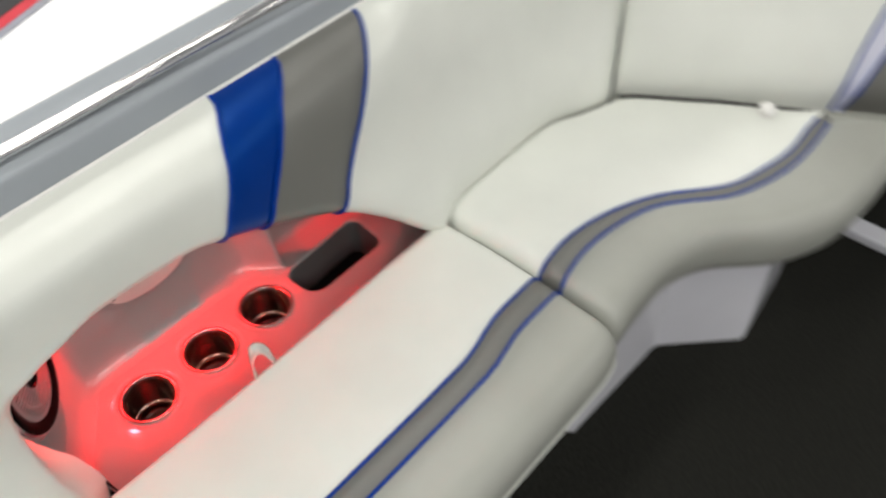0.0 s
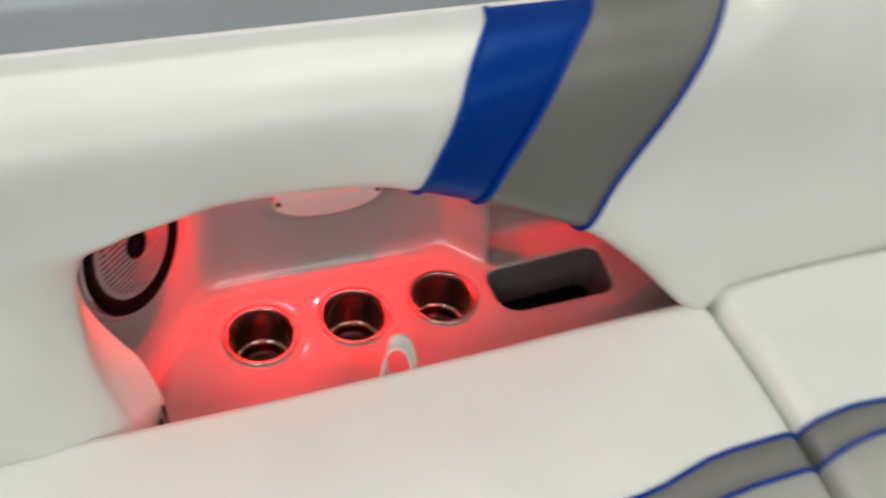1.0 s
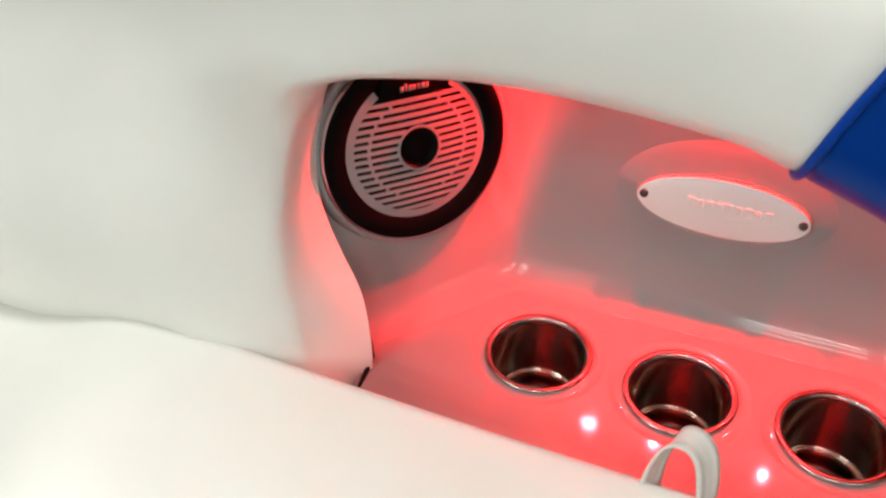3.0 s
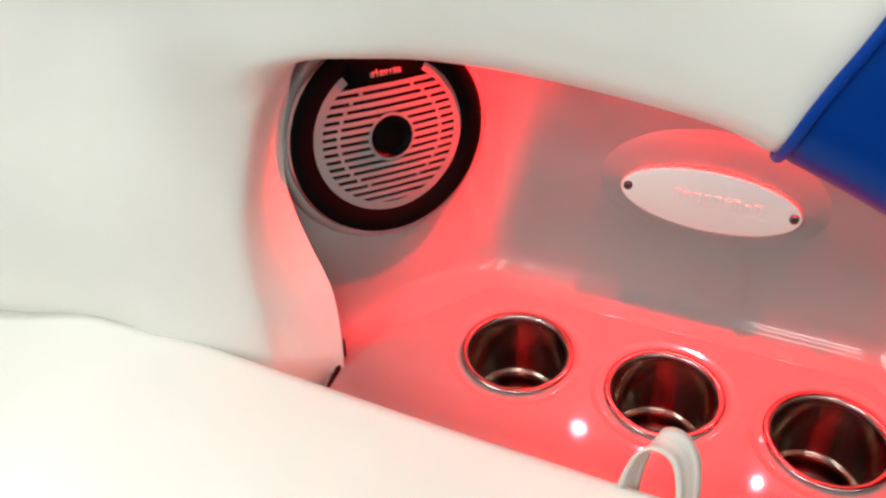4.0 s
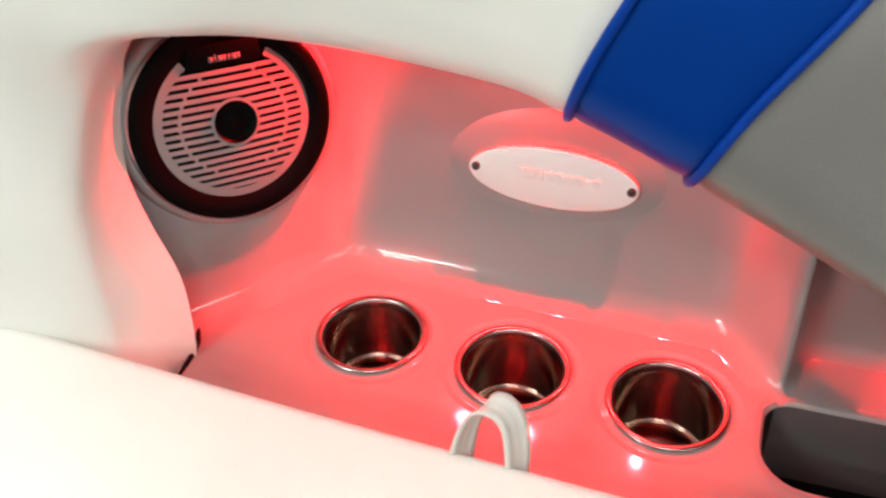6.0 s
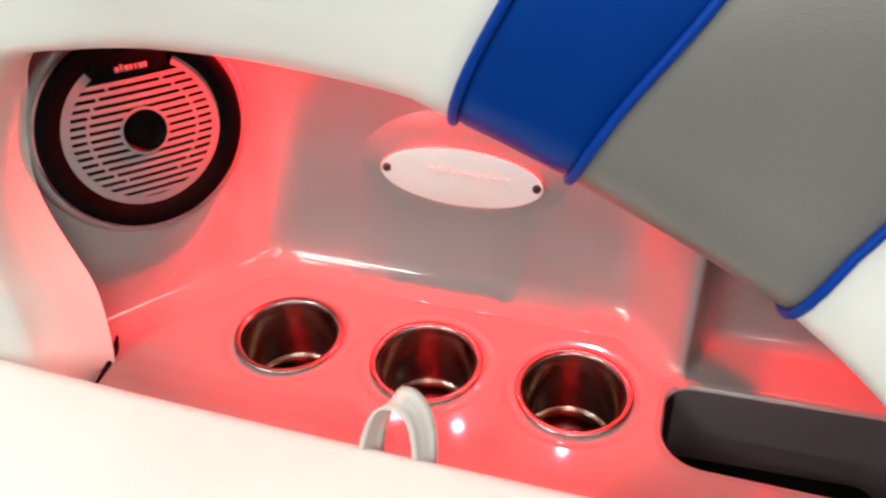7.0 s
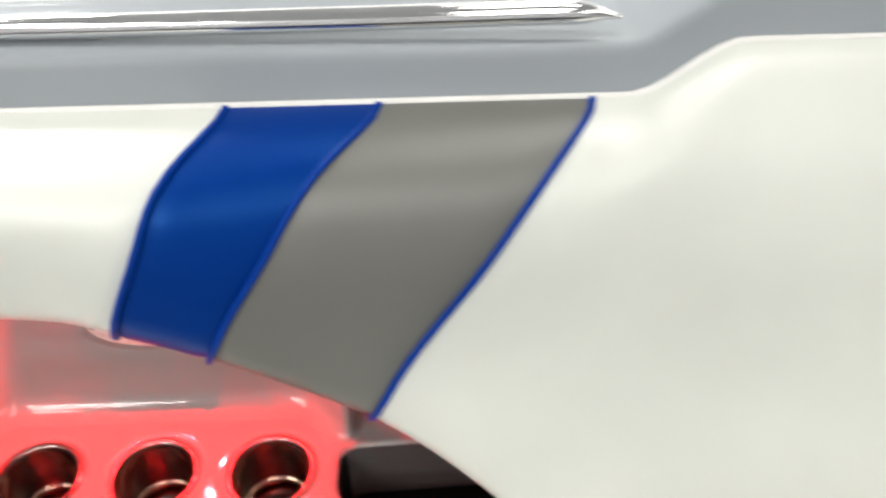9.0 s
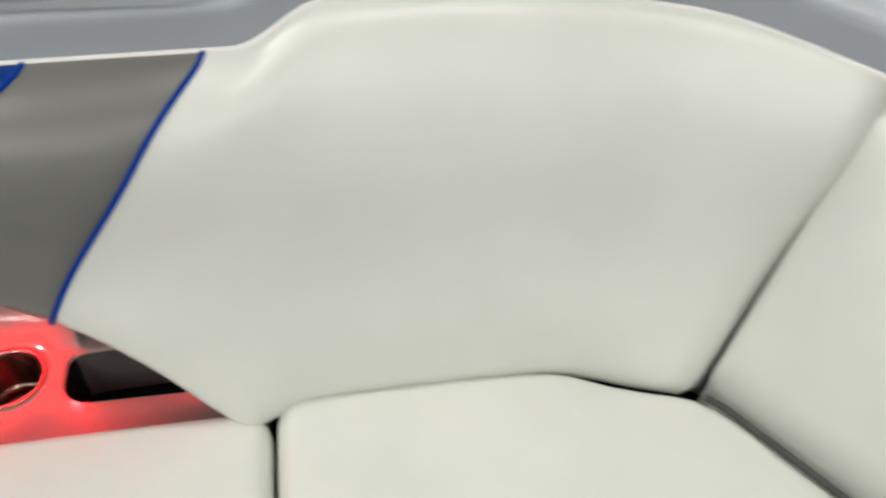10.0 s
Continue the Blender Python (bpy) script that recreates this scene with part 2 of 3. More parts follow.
def round_off(d, r):
    """How far a rounded edge of radius r falls back at the distance d from its rim, as a share of r."""
    q = max(0.0, 1 - d / r)
    return 1 - math.sqrt(max(0.0, 1 - q * q))


def backrest_point(x, z, tz):
    """The stuffed front of the side backrest: full under its upper edge, rolled in at all edges."""
    fall, rim = max(0.0, tz - z), edge_distance(x, z)
    belly = BELLY * (1 - 0.4 * smooth_step(0.25, 0.6, x) * smooth_step(0.80, 0.62, z))
    fuller = (0.040 - 0.014 * smooth_step(0.1, 0.2, x)) * smooth_step(0.66, 0.25, x)
    full = belly + fuller * smooth_step(0.155 + 0.055 * smooth_step(-0.02, 0.06, x), 0.0, fall)
    soft = 0.045 - 0.022 * smooth_step(-0.16, -0.24, x) + 0.02 * smooth_step(0.45, 0.6, x) + 0.02 * smooth_step(-0.35, -0.5, x)
    far_left = smooth_step(-0.23, -0.32, x)
    slack = smooth_step(-0.12, -0.25, x) * smooth_step(0.685 + 0.05 * far_left, 0.60 + 0.05 * far_left, z)
    roll = (1 - slack) * round_off(rim, soft) + slack * (0.12 * round_off(rim, 0.012) + 0.88 * max(0.0, 1 - rim / 0.11) ** 1.7)
    wide = smooth_step(0.40, 0.62, x)
    over = 0.62 * round_off(fall, 0.048 + 0.040 * wide) + 0.38 * round_off(fall, 0.115 + 0.05 * wide)
    tuck = 0.024 * smooth_step(0.58, 0.455, z) * smooth_step(-0.20, -0.28, x)
    tuck += 0.026 * smooth_step(0.57, 0.46, z) * smooth_step(0.44, 0.52, x) * smooth_step(0.95, 0.82, x)
    seam = 0.012 * round_off(max(0.0, 1.015 + 0.36 * (z - 0.446) - x), 0.034)
    return (x, lean_y(x, z) - full * (1 - roll) * (1 - over) + tuck + seam, z)


def backrest_column(i, dip=0.0):
    """One line of the cover, from deep inside the opening round the lower rim to the upper edge."""
    px, pz, tx = CURVE[i]
    tz = top_z(tx)
    length = math.hypot(tx - px, tz - pz)
    away = [0, 0.0025, 0.006, 0.011, 0.017, 0.024, 0.034, 0.05]
    near = [0.09, 0.072, 0.056, 0.042, 0.030, 0.020, 0.012, 0.006, 0.002, 0]
    mid = np.linspace(0.05, length - 0.09, 9)[1:-1]
    ds = away + list(mid) + [length - d for d in near]
    col = []
    y0 = backrest_point(px, pz, tz)[1]
    sway = [np.interp(px, (-0.25, 0.042, 0.117, 0.255, 0.6), v) for v in ((0, -0.72, -0.95, -0.72, 0), (0, -0.25, -0.30, -0.50, 0), (0, 0.4, 0.3, -0.1, 0), (0, -4.6, -4.8, -3.0, 0))]
    least = 0.035 + 0.015 * smooth_step(-0.22, -0.26, px) * smooth_step(0.68, 0.63, pz) + 0.06 * smooth_step(0.2, 0.35, px)
    deep = max(least, 0.036 - 0.034 * smooth_step(-0.165, -0.20, px) - 0.577 * (0.730 - pz) - y0)
    shift = 0.032 * smooth_step(0.61, 0.46, pz) * smooth_step(-0.45, -0.33, px) if px < -0.2 else 0.0
    for q in (deep, deep * 0.7, deep * 0.4, deep * 0.15):
        col.append((px + shift * q / deep, y0 + q, pz + 0.004 * q / deep))
    for d in ds:
        w = d / length
        k = 1 - 2 * w
        x, z = px + (tx - px) * w + 0.1 * w * (1 - w) * (sway[0] + sway[1] * k + sway[2] * k * k + sway[3] * w ** 5), pz + (tz - pz) * w
        p = backrest_point(x, z, tz)
        col.append((p[0], p[1] + dip, p[2]))
    col.append((tx, lean_y(tx, tz) + 0.03, tz - 0.004))
    return col


backrest = empty("side_backrest", "white vinyl side backrest bolster with blue and grey stripes", "backrest")
COLS = [backrest_column(i) for i in range(len(CURVE))]
COLS.append([(x + 0.004, y + 0.06, z) for x, y, z in COLS[-1]])
STRIPES = (11 * STEPS, 12 * STEPS, 13 * STEPS)


def cover(name, i0, i1, material, label):
    rows = [list(c) for c in COLS[i0:i1 + 1]]
    for end, inner in ((0, 1), (-1, -2)):
        i = (i0, i1)[end]
        if 0 < i < len(COLS) - 1:
            rows[end] = [(x, y + 0.0025, z) for x, y, z in rows[end]]
    return part(name, grid(name, rows), material, backrest, label)


cover("long_panel", 0, STRIPES[0], WHITE_VINYL, "smooth white vinyl panel arching over the recess")
cover("blue_stripe", STRIPES[0], STRIPES[1], BLUE_VINYL, "royal blue vinyl stripe")
cover("grey_stripe", STRIPES[1], STRIPES[2], GREY_VINYL, "silver-grey vinyl stripe")
cover("back_panel", STRIPES[2], len(COLS) - 1, WHITE_VINYL, "broad white vinyl back panel")
for i in STRIPES:
    line = [(x, y - 0.0012, z) for x, y, z in COLS[i][3:-1]]
    part("piping", tube("piping", line, 0.0033, 8), PIPING, backrest, "thin blue piping")


# corner backrest, at a slant to the side one
CORNER = Vector((1.02, -0.17, 0.43))
ALONG = Vector((0.55, -0.835, 0)).normalized()
RISE = Vector((0.14, 0.08, 0.38))
OUT = ALONG.cross(RISE).normalized()
if OUT.x > 0:
    OUT = -OUT
corner_back = empty("corner_backrest", "white and grey vinyl corner backrest with blue piping", "backrest")


def corner_point(s, h, dip=0.0):
    d = min(s + 0.006, 1.05 - s)
    f = 0.03 * max(0.55 * round_off(max(0, d), 0.05), round_off(max(0, (h - 0.10) * 0.41), 0.045), round_off(max(0, (1.06 - h) * 0.41), 0.07))
    return CORNER + ALONG * s + RISE * h + OUT * (0.03 - min(f, 0.03) - dip)


def corner_cover(name, s_from, s_to, material, label):
    rows = []
    for h in (-0.03, 0, 0.03, 0.07, 0.12, 0.25, 0.4, 0.55, 0.7, 0.82, 0.9, 0.95, 1.0, 1.04, 1.06):
        a, b = s_from(h), s_to(h)
        cuts = [0, 0.01, 0.03, 0.06, 0.12, 0.25, 0.5, 0.75, 0.88, 0.94, 0.97, 0.99, 1]
        rows.append([corner_point(a + (b - a) * c, h, 0.002 if c in (0, 1) else 0) for c in cuts])
    return part(name, grid(name, rows), material, corner_back, label)


def pipe_one(h):
    return 0.462 + 0.055 * h + 0.07 * h * h


def pipe_two(h):
    return 0.480 + 0.15 * h + 0.04 * h * h


corner_cover("back_panel", lambda h: -0.006, pipe_one, WHITE_VINYL, "white vinyl panel")
corner_cover("band", pipe_one, pipe_two, LILAC_VINYL, "pale band widening upward")
corner_cover("end_panel", pipe_two, lambda h: 1.05, GREY_VINYL, "grey vinyl end panel")
for fn in (pipe_one, pipe_two):
    part("piping", tube("piping", [corner_point(fn(h), h) for h in np.linspace(-0.02, 1.05, 24)], 0.0036, 8), PIPING, corner_back, "thin blue piping")


# ---- seats ----
def seat(thing, x0, x1, back, first, second, front, top, bottom, stations, end_round=(0.0, 0.03), seamed=False):
    """A cushion built from cross sections: white top, grey band between two pipings, rolled front."""
    panels = {"top_panel": [], "band": [], "front_panel": []}
    pipes = ([], [])
    stitch = []
    for x in stations:
        e = min(x - x0 if end_round[0] else 9, x1 - x if end_round[1] else 9)
        r = end_round[1] or end_round[0]
        shrink = r * round_off(max(0.0, e), r)
        b, p, q, f = back(x) - shrink, first(x), second(x), front(x) + shrink * 0.7
        p = min(p, b - 0.015)
        q = min(q, p - 0.012)
        t = top(x) - shrink
        w = min(0.022 + 0.03 * smooth_step(0.97, 1.06, x), (b - p) * 0.6)
        top_row = [(b - 0.004, bottom + 0.01), (b, t - 0.045)]
        top_row += [(b - w + w * math.cos(a), t - 0.030 + 0.030 * math.sin(a)) for a in np.linspace(0.2, math.pi / 2, 7)]
        top_row += [(b - w + (p - b + w) * k, t + 0.004 * math.sin(math.pi * k) - 0.003 * k) for k in (0.15, 0.3, 0.5, 0.7, 0.85, 0.94, 0.985)]
        top_row += [(p + 0.0015, t - 0.0045)]
        band = [(p - 0.0015, t - 0.0045), (p - 0.006, t - 0.003), ((p + q) / 2, t - 0.0035), (q + 0.006, t - 0.0055), (q + 0.0015, t - 0.0075)]
        depth = t - 0.008 - bottom
        roll = 0.055
        fr = [(q - 0.0015, t - 0.0075), (q - 0.006, t - 0.006)]
        fr += [(q + (f + roll - q) * k, t - 0.006 - 0.006 * k) for k in (0.4, 0.75, 1)]
        fr += [(f + roll - roll * math.sin(a), t - 0.012 - roll * (1 - math.cos(a))) for a in np.linspace(0.25, math.pi / 2, 8)]
        fr += [(f + 0.0015, bottom + 0.045), (f + 0.006, bottom + 0.027), (f + 0.014, bottom + 0.012), (f + 0.026, bottom + 0.003), (f + 0.040, bottom), (f + 0.15, bottom)]
        for key, row in (("top_panel", top_row), ("band", band), ("front_panel", fr)):
            panels[key].append([(x, y, z) for y, z in row])
        if first(x) <= b - 0.015:
            pipes[0].append((x, p, t - 0.0035))
            pipes[1].append((x, q, t - 0.0065))
        stitch.append((x, f - 0.0004, bottom + 0.050))
    for key, mat, label in (("top_panel", WHITE_VINYL, "smooth white vinyl"), ("band", GREY_VINYL, "silver-grey vinyl band"),
                            ("front_panel", WARM_VINYL, "warm grey vinyl rolled over the front edge")):
        n = len(panels[key]) if key == "front_panel" else len(pipes[0]) + 1
        part(key, grid(key, panels[key][:n]), mat, thing, label)
        if n < len(panels[key]):
            part("rear_strip", grid("rear_strip", panels[key][n - 1:]), WARM_VINYL, thing, "warm grey vinyl strip along the backrest")
    for line in pipes:
        part("piping", tube("piping", line, 0.0034, 8), PIPING, thing, "thin blue piping")
    if seamed:
        # White vinyl puts the highlight along the seam into its colour.
        part("seam", tube("seam", stitch, 0.0022, 8), WHITE_VINYL, thing, "sewn seam along the front, white for the light it catches")
    # the closed end that shows at the joint
    for i in ((-1,) if end_round[1] else ()) + ((0,) if end_round[0] else ()):
        ring = panels["top_panel"][i] + panels["band"][i][1:] + panels["front_panel"][i][1:]
        part("end_panel", mesh_of("end_panel", ring, [tuple(range(len(ring)))]), WARM_VINYL, thing)


def spread(x0, x1, ends, step=0.035):
    a = [x0 + d for d in ends] if ends else [x0]
    b = [x1 - d for d in ends] if ends else [x1]
    n = max(3, int((x1 - x0) / step))
    return sorted(set([round(v, 5) for v in a + b + list(np.linspace(a[-1], b[0] if not ends else b[-1], n))]))


ROUND = [0, 0.001, 0.004, 0.009, 0.016, 0.024, 0.034]
long_seat = empty("seat_cushion", "long white vinyl seat cushion with grey band, beside the recess", "seat cushion", "bench cushions")
seat(long_seat, -1.1, 0.476,
     lambda x: -0.126,
     lambda x: -0.381 + 0.022 * smooth_step(0.23, 0.37, x),
     lambda x: -0.426 + 0.018 * smooth_step(0.24, 0.37, x),
     lambda x: -0.556 + 0.012 * smooth_step(0.40, 0.49, x),
     lambda x: 0.474 - 0.005 * math.exp(-(x / 0.24) ** 4) + 0.007 * math.exp(-((x + 0.42) / 0.07) ** 2) - 0.040 * smooth_step(-0.45, -0.62, x), 0.330, [x for x in spread(-1.1, 0.476, ROUND) if x < 0.443 or x > 0.4415], (0.03, 0.03), True)
corner_seat = empty("seat_cushion", "white vinyl corner seat cushion with wavy grey band", "seat cushion", "bench cushions")
seat(corner_seat, 0.482, 1.335,
     monotone([(0.48, -0.112), (0.60, -0.110), (0.76, -0.112), (0.84, -0.122), (0.90, -0.150), (0.95, -0.168), (1.0, -0.185), (1.03, -0.210), (1.068, -0.268), (1.131, -0.364), (1.22, -0.525), (1.26, -0.590), (1.30, -0.655), (1.335, -0.705)]),
     monotone([(0.48, -0.357), (0.572, -0.350), (0.663, -0.365), (0.778, -0.415), (0.906, -0.515), (0.984, -0.540), (1.076, -0.557), (1.166, -0.553), (1.24, -0.556), (1.335, -0.556)]),
     monotone([(0.48, -0.405), (0.568, -0.392), (0.656, -0.399), (0.757, -0.430), (0.886, -0.533), (0.950, -0.560), (1.033, -0.580), (1.127, -0.584), (1.24, -0.578), (1.335, -0.578)]),
     monotone([(0.48, -0.530), (0.58, -0.522), (0.70, -0.527), (0.79, -0.565), (0.87, -0.645), (0.98, -0.708), (1.10, -0.730), (1.24, -0.736), (1.335, -0.752)]),
     lambda x: 0.478, 0.335, spread(0.482, 1.335, ROUND, 0.025), (0.03, 0.03))

# Dark cord laid where seat and backrest leave a shadowed gap.
part("foot_joint_shade", tube("foot_joint_shade", [(x, y + 0.004, 0.4685) for x, y in ((1.010, -0.190), (1.03, -0.210), (1.068, -0.268), (1.131, -0.364), (1.22, -0.525), (1.26, -0.590), (1.30, -0.655), (1.335, -0.705))], 0.0048, 8), JOINT_SHADE, corner_back, "dark cord for the shade in the joint at the backrest's foot")


def plinth(name, outline, z1, label):
    bm = bmesh.new()
    low = [bm.verts.new((x, y, 0.0)) for x, y in outline]
    high = [bm.verts.new((x, y, z1)) for x, y in outline]
    n = len(outline)
    for i in range(n):
        bm.faces.new((low[i], low[(i + 1) % n], high[(i + 1) % n], high[i]))
    bm.faces.new(high)
    bmesh.ops.recalc_face_normals(bm, faces=bm.faces)
    edges = [e for e in bm.edges if abs(e.verts[0].co.z - e.verts[1].co.z) > 0.1]
    bmesh.ops.bevel(bm, geom=edges, offset=0.006, segments=2, affect="EDGES")
    return tagged(part(name, bm, BASE_WHITE, smooth=False), label, "seat base", kind="structure")


plinth("seat_base", [(-1.1, -0.15), (0.50, -0.15), (0.50, -0.41), (-1.1, -0.41)], 0.328, "white moulded base under the long seat")
plinth("seat_base", [(0.503, -0.15), (1.05, -0.19), (1.24, -0.45), (1.22, -0.596), (0.972, -0.624), (0.824, -0.476), (0.503, -0.464)], 0.332, "white moulded base under the corner seat")


# ---- recess moulding ----
recess = empty("recess_moulding", "glossy grey-white moulded drinks recess behind the seat", "recess moulding", kind="structure")
CUPS = (-0.13, 0.0, 0.13)
HOLE_R = 0.0620


def wall_back(h):
    return 0.094 + 0.37 * h


def foot_left(h):
    """Where the slanting left wall meets the back wall at the height h above the shelf."""
    return (-0.186 - 0.09 * h, wall_back(h))


TROUGH = []
for cx, cy, r, a0 in ((0.238, -0.019, 0.035, math.pi), (0.368, -0.030, 0.024, 1.5 * math.pi), (0.378, 0.022, 0.020, 0.0), (0.226, 0.012, 0.023, 0.5 * math.pi)):
    TROUGH += [(cx + r * math.cos(a), cy + r * math.sin(a)) for a in np.linspace(a0, a0 + math.pi / 2, 7)]


def shelf():
    """The flat shelf with three round holes and the trough's opening."""
    bm = bmesh.new()

    def loop(pts):
        vs = [bm.verts.new((x, y, SHELF_Z)) for x, y in pts]
        return [bm.edges.new((vs[i], vs[(i + 1) % len(vs)])) for i in range(len(vs))]
    bay = [(0.168, wall_back(0)), (0.216, 0.040), (0.217, 0.052), (0.222, 0.092), (0.262, 0.098), (0.47, 0.098)]
    edges = loop([(-0.264, -0.172), (-0.267, -0.115), (-0.275, -0.070), (-0.285, -0.052), (-0.297, -0.0435), foot_left(0)] + bay + [(0.47, -0.172)])
    for c in CUPS:
        edges += loop([(c + HOLE_R * math.cos(k * math.tau / 40), HOLE_R * math.sin(k * math.tau / 40)) for k in range(40)])
    edges += loop(TROUGH)
    bmesh.ops.triangle_fill(bm, use_beauty=True, edges=edges)
    for f in bm.faces:
        if f.normal.z < 0:
            f.normal_flip()
    return bm


def fillet_rows(a_low, a_high, inward_dir, r):
    """Points up a wall that starts with a rounded foot: from the shelf, round the cove, to the top."""
    a_low, a_high, d = Vector(a_low), Vector(a_high), Vector(inward_dir).normalized()
    up = (a_high - a_low).normalized()
    pts = []
    for k in np.linspace(0, 1, 7):
        pts.append(a_low + d * r * (1 - k) ** 2 + up * r * k ** 2 - Vector((0, 0, 0.0012 * (1 - k) ** 4)))
    pts += [a_low + (a_high - a_low) * q for q in (0.12, 0.3, 0.5, 0.7, 0.85, 1)]
    return pts


TOP_H = 0.36
# shallow groove pressed round each drinks holder
for c in CUPS:
    part("pressed_ring", moved(lathe([(0.0620, 0.0), (0.0600, -0.0003), (0.0575, -0.0009), (0.0555, -0.0012), (0.0535, -0.0009), (0.0515, -0.0003), (0.0495, 0.0), (0.0460, 0.0)], 64), pose(c, 0, SHELF_Z)), GELCOAT, recess, "shallow moulded groove")
part("shelf", shelf(), GELCOAT, recess, "glossy moulded shelf", smooth=False)
# Added black sheet, so that the gap at the shelf's edge looks dark.
part("gap_shade_sheet", box(-0.345, -0.245, -0.172, -0.02, 0.396, 0.404), VOID, recess, "black sheet that stands for the dark gap beside the shelf", smooth=False)
# walls in one run: left slant, back, right return, bay side, bay back
lf, lt = (-0.330, -0.085, SHELF_Z), (-0.330 - 0.075, -0.085 + 0.075, SHELF_Z + TOP_H)
bx, by = foot_left(0)
tx_, ty_ = foot_left(TOP_H)
WALL = [  # foot, head, direction along the shelf away from the wall
    (lf, lt, (0.78, -0.626, 0)),
    ((bx - 0.03, by - 0.0375, SHELF_Z), (tx_ - 0.03, ty_ - 0.0375, SHELF_Z + TOP_H), (0.78, -0.626, 0)),
    ((bx - 0.006, by - 0.0065, SHELF_Z), (tx_ - 0.006, ty_ - 0.0065, SHELF_Z + TOP_H), (0.6, -0.8, 0)),
    ((bx + 0.008, by, SHELF_Z), (tx_ + 0.008, ty_, SHELF_Z + TOP_H), (0.25, -0.97, 0)),
    ((bx + 0.03, by, SHELF_Z), (tx_ + 0.03, ty_, SHELF_Z + TOP_H), (0, -1, 0)),
    ((0.140, by, SHELF_Z), (0.125, ty_, SHELF_Z + TOP_H), (0, -1, 0)),
    ((0.160, by - 0.001, SHELF_Z), (0.150, ty_ - 0.001, SHELF_Z + TOP_H), (-0.3, -0.95, 0)),
    ((0.172, by - 0.006, SHELF_Z), (0.166, ty_ - 0.008, SHELF_Z + TOP_H), (-0.6, -0.8, 0)),
    ((0.205, 0.052, SHELF_Z), (0.205, 0.157, SHELF_Z + TOP_H), (-0.75, -0.66, 0)),
    ((0.2125, 0.043, SHELF_Z), (0.2125, 0.148, SHELF_Z + TOP_H), (-0.7, -0.7, 0)),
    ((0.2165, 0.042, SHELF_Z), (0.2165, 0.146, SHELF_Z + TOP_H), (0.0, -1, 0)),
    ((0.2185, 0.046, SHELF_Z), (0.2185, 0.150, SHELF_Z + TOP_H), (0.9, -0.3, 0)),
    ((0.2205, 0.060, SHELF_Z), (0.222, 0.17, SHELF_Z + TOP_H), (1, 0, 0)),
    ((0.224, 0.086, SHELF_Z), (0.226, 0.20, SHELF_Z + TOP_H), (1, -0.3, 0)),
    ((0.234, 0.0975, SHELF_Z), (0.236, 0.212, SHELF_Z + TOP_H), (0.7, -0.7, 0)),
    ((0.262, 0.100, SHELF_Z), (0.262, 0.215, SHELF_Z + TOP_H), (0, -1, 0)),
    ((0.47, 0.100, SHELF_Z), (0.47, 0.215, SHELF_Z + TOP_H), (0, -1, 0)),
]
columns = [fillet_rows(a, b, d, 0.014 if i > 8 else 0.027) for i, (a, b, d) in enumerate(WALL)]
dense = []
for a, b in zip(columns, columns[1:]):
    span = (a[0] - b[0]).length
    for k in range(max(1, int(span / 0.03))):
        dense.append([p.lerp(q, k / max(1, int(span / 0.03))) for p, q in zip(a, b)])
dense.append(columns[-1])
part("recess_wall", grid("recess_wall", dense), GELCOAT, recess, "glossy moulded wall with rounded foot")
# roof of the recess under the side deck
part("recess_roof", box(-0.48, 0.50, 0.012, 0.238, SHELF_Z + TOP_H + 0.003, SHELF_Z + TOP_H + 0.02), GELCOAT, recess, smooth=False)
part("recess_end", box(0.472, 0.484, 0.035, 0.24, 0.30, SHELF_Z + TOP_H), GELCOAT, recess, smooth=False)


# deep storage trough: rolled lip, steep sides, black floor
TROUGH_D = 0.086


def trough_ring(z, grow, back=0.0):
    cx, cy = 0.298, -0.010
    ring = []
    for x, y in TROUGH:
        px, py = x - cx, y - cy
        ring.append((x + grow * math.copysign(min(1, abs(px) / 0.07), px), y + grow * math.copysign(min(1, abs(py) / 0.03), py) - (back if py > 0 else 0), SHELF_Z + z))
    return ring


trough_rows = [trough_ring(z, g, k) for z, g, k in ((0.0006, 0.004, 0), (0.0, 0.001, 0), (-0.0012, -0.0010, 0), (-0.004, -0.0024, 0), (-0.009, -0.0030, 0.0), (-0.030, -0.0036, 0.0), (-0.060, -0.0042, 0.001), (-TROUGH_D, -0.005, 0.002))]
part("trough_lip", grid("trough_lip", trough_rows[:4], close_v=True), GELCOAT, recess, "rolled lip of the trough")
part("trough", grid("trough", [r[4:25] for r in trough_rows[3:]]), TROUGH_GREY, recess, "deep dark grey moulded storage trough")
# Left end coloured near-black to stand for the shade inside it.
part("trough_end", grid("trough_end", [r[24:] + r[:5] for r in trough_rows[3:]]), END_SHADE, recess, "end of the trough, coloured near-black for its shade")
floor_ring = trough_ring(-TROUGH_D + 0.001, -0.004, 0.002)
part("trough_floor", mesh_of("trough_floor", floor_ring, [tuple(range(len(floor_ring)))], False), VOID, recess, "black floor of the trough")

# black strip that stands for the shaded gap where the bolster meets the shelf
part("foot_gap_shade", tube("foot_gap_shade", [(-0.281, -0.044, SHELF_Z + 0.001), (-0.273, -0.060, SHELF_Z + 0.001), (-0.268, -0.080, SHELF_Z + 0.001), (-0.266, -0.100, SHELF_Z + 0.001), (-0.267, -0.118, SHELF_Z)], [0.0010, 0.0034, 0.0024, 0.0014, 0.0010], 8), VOID, recess, "thin black strip for the shaded gap")

# raised oval boss behind the badge
PLATE_C = Vector((-0.004, 0.1295, 0.530))
PLATE_N = Vector((0, -1, 0.335)).normalized()
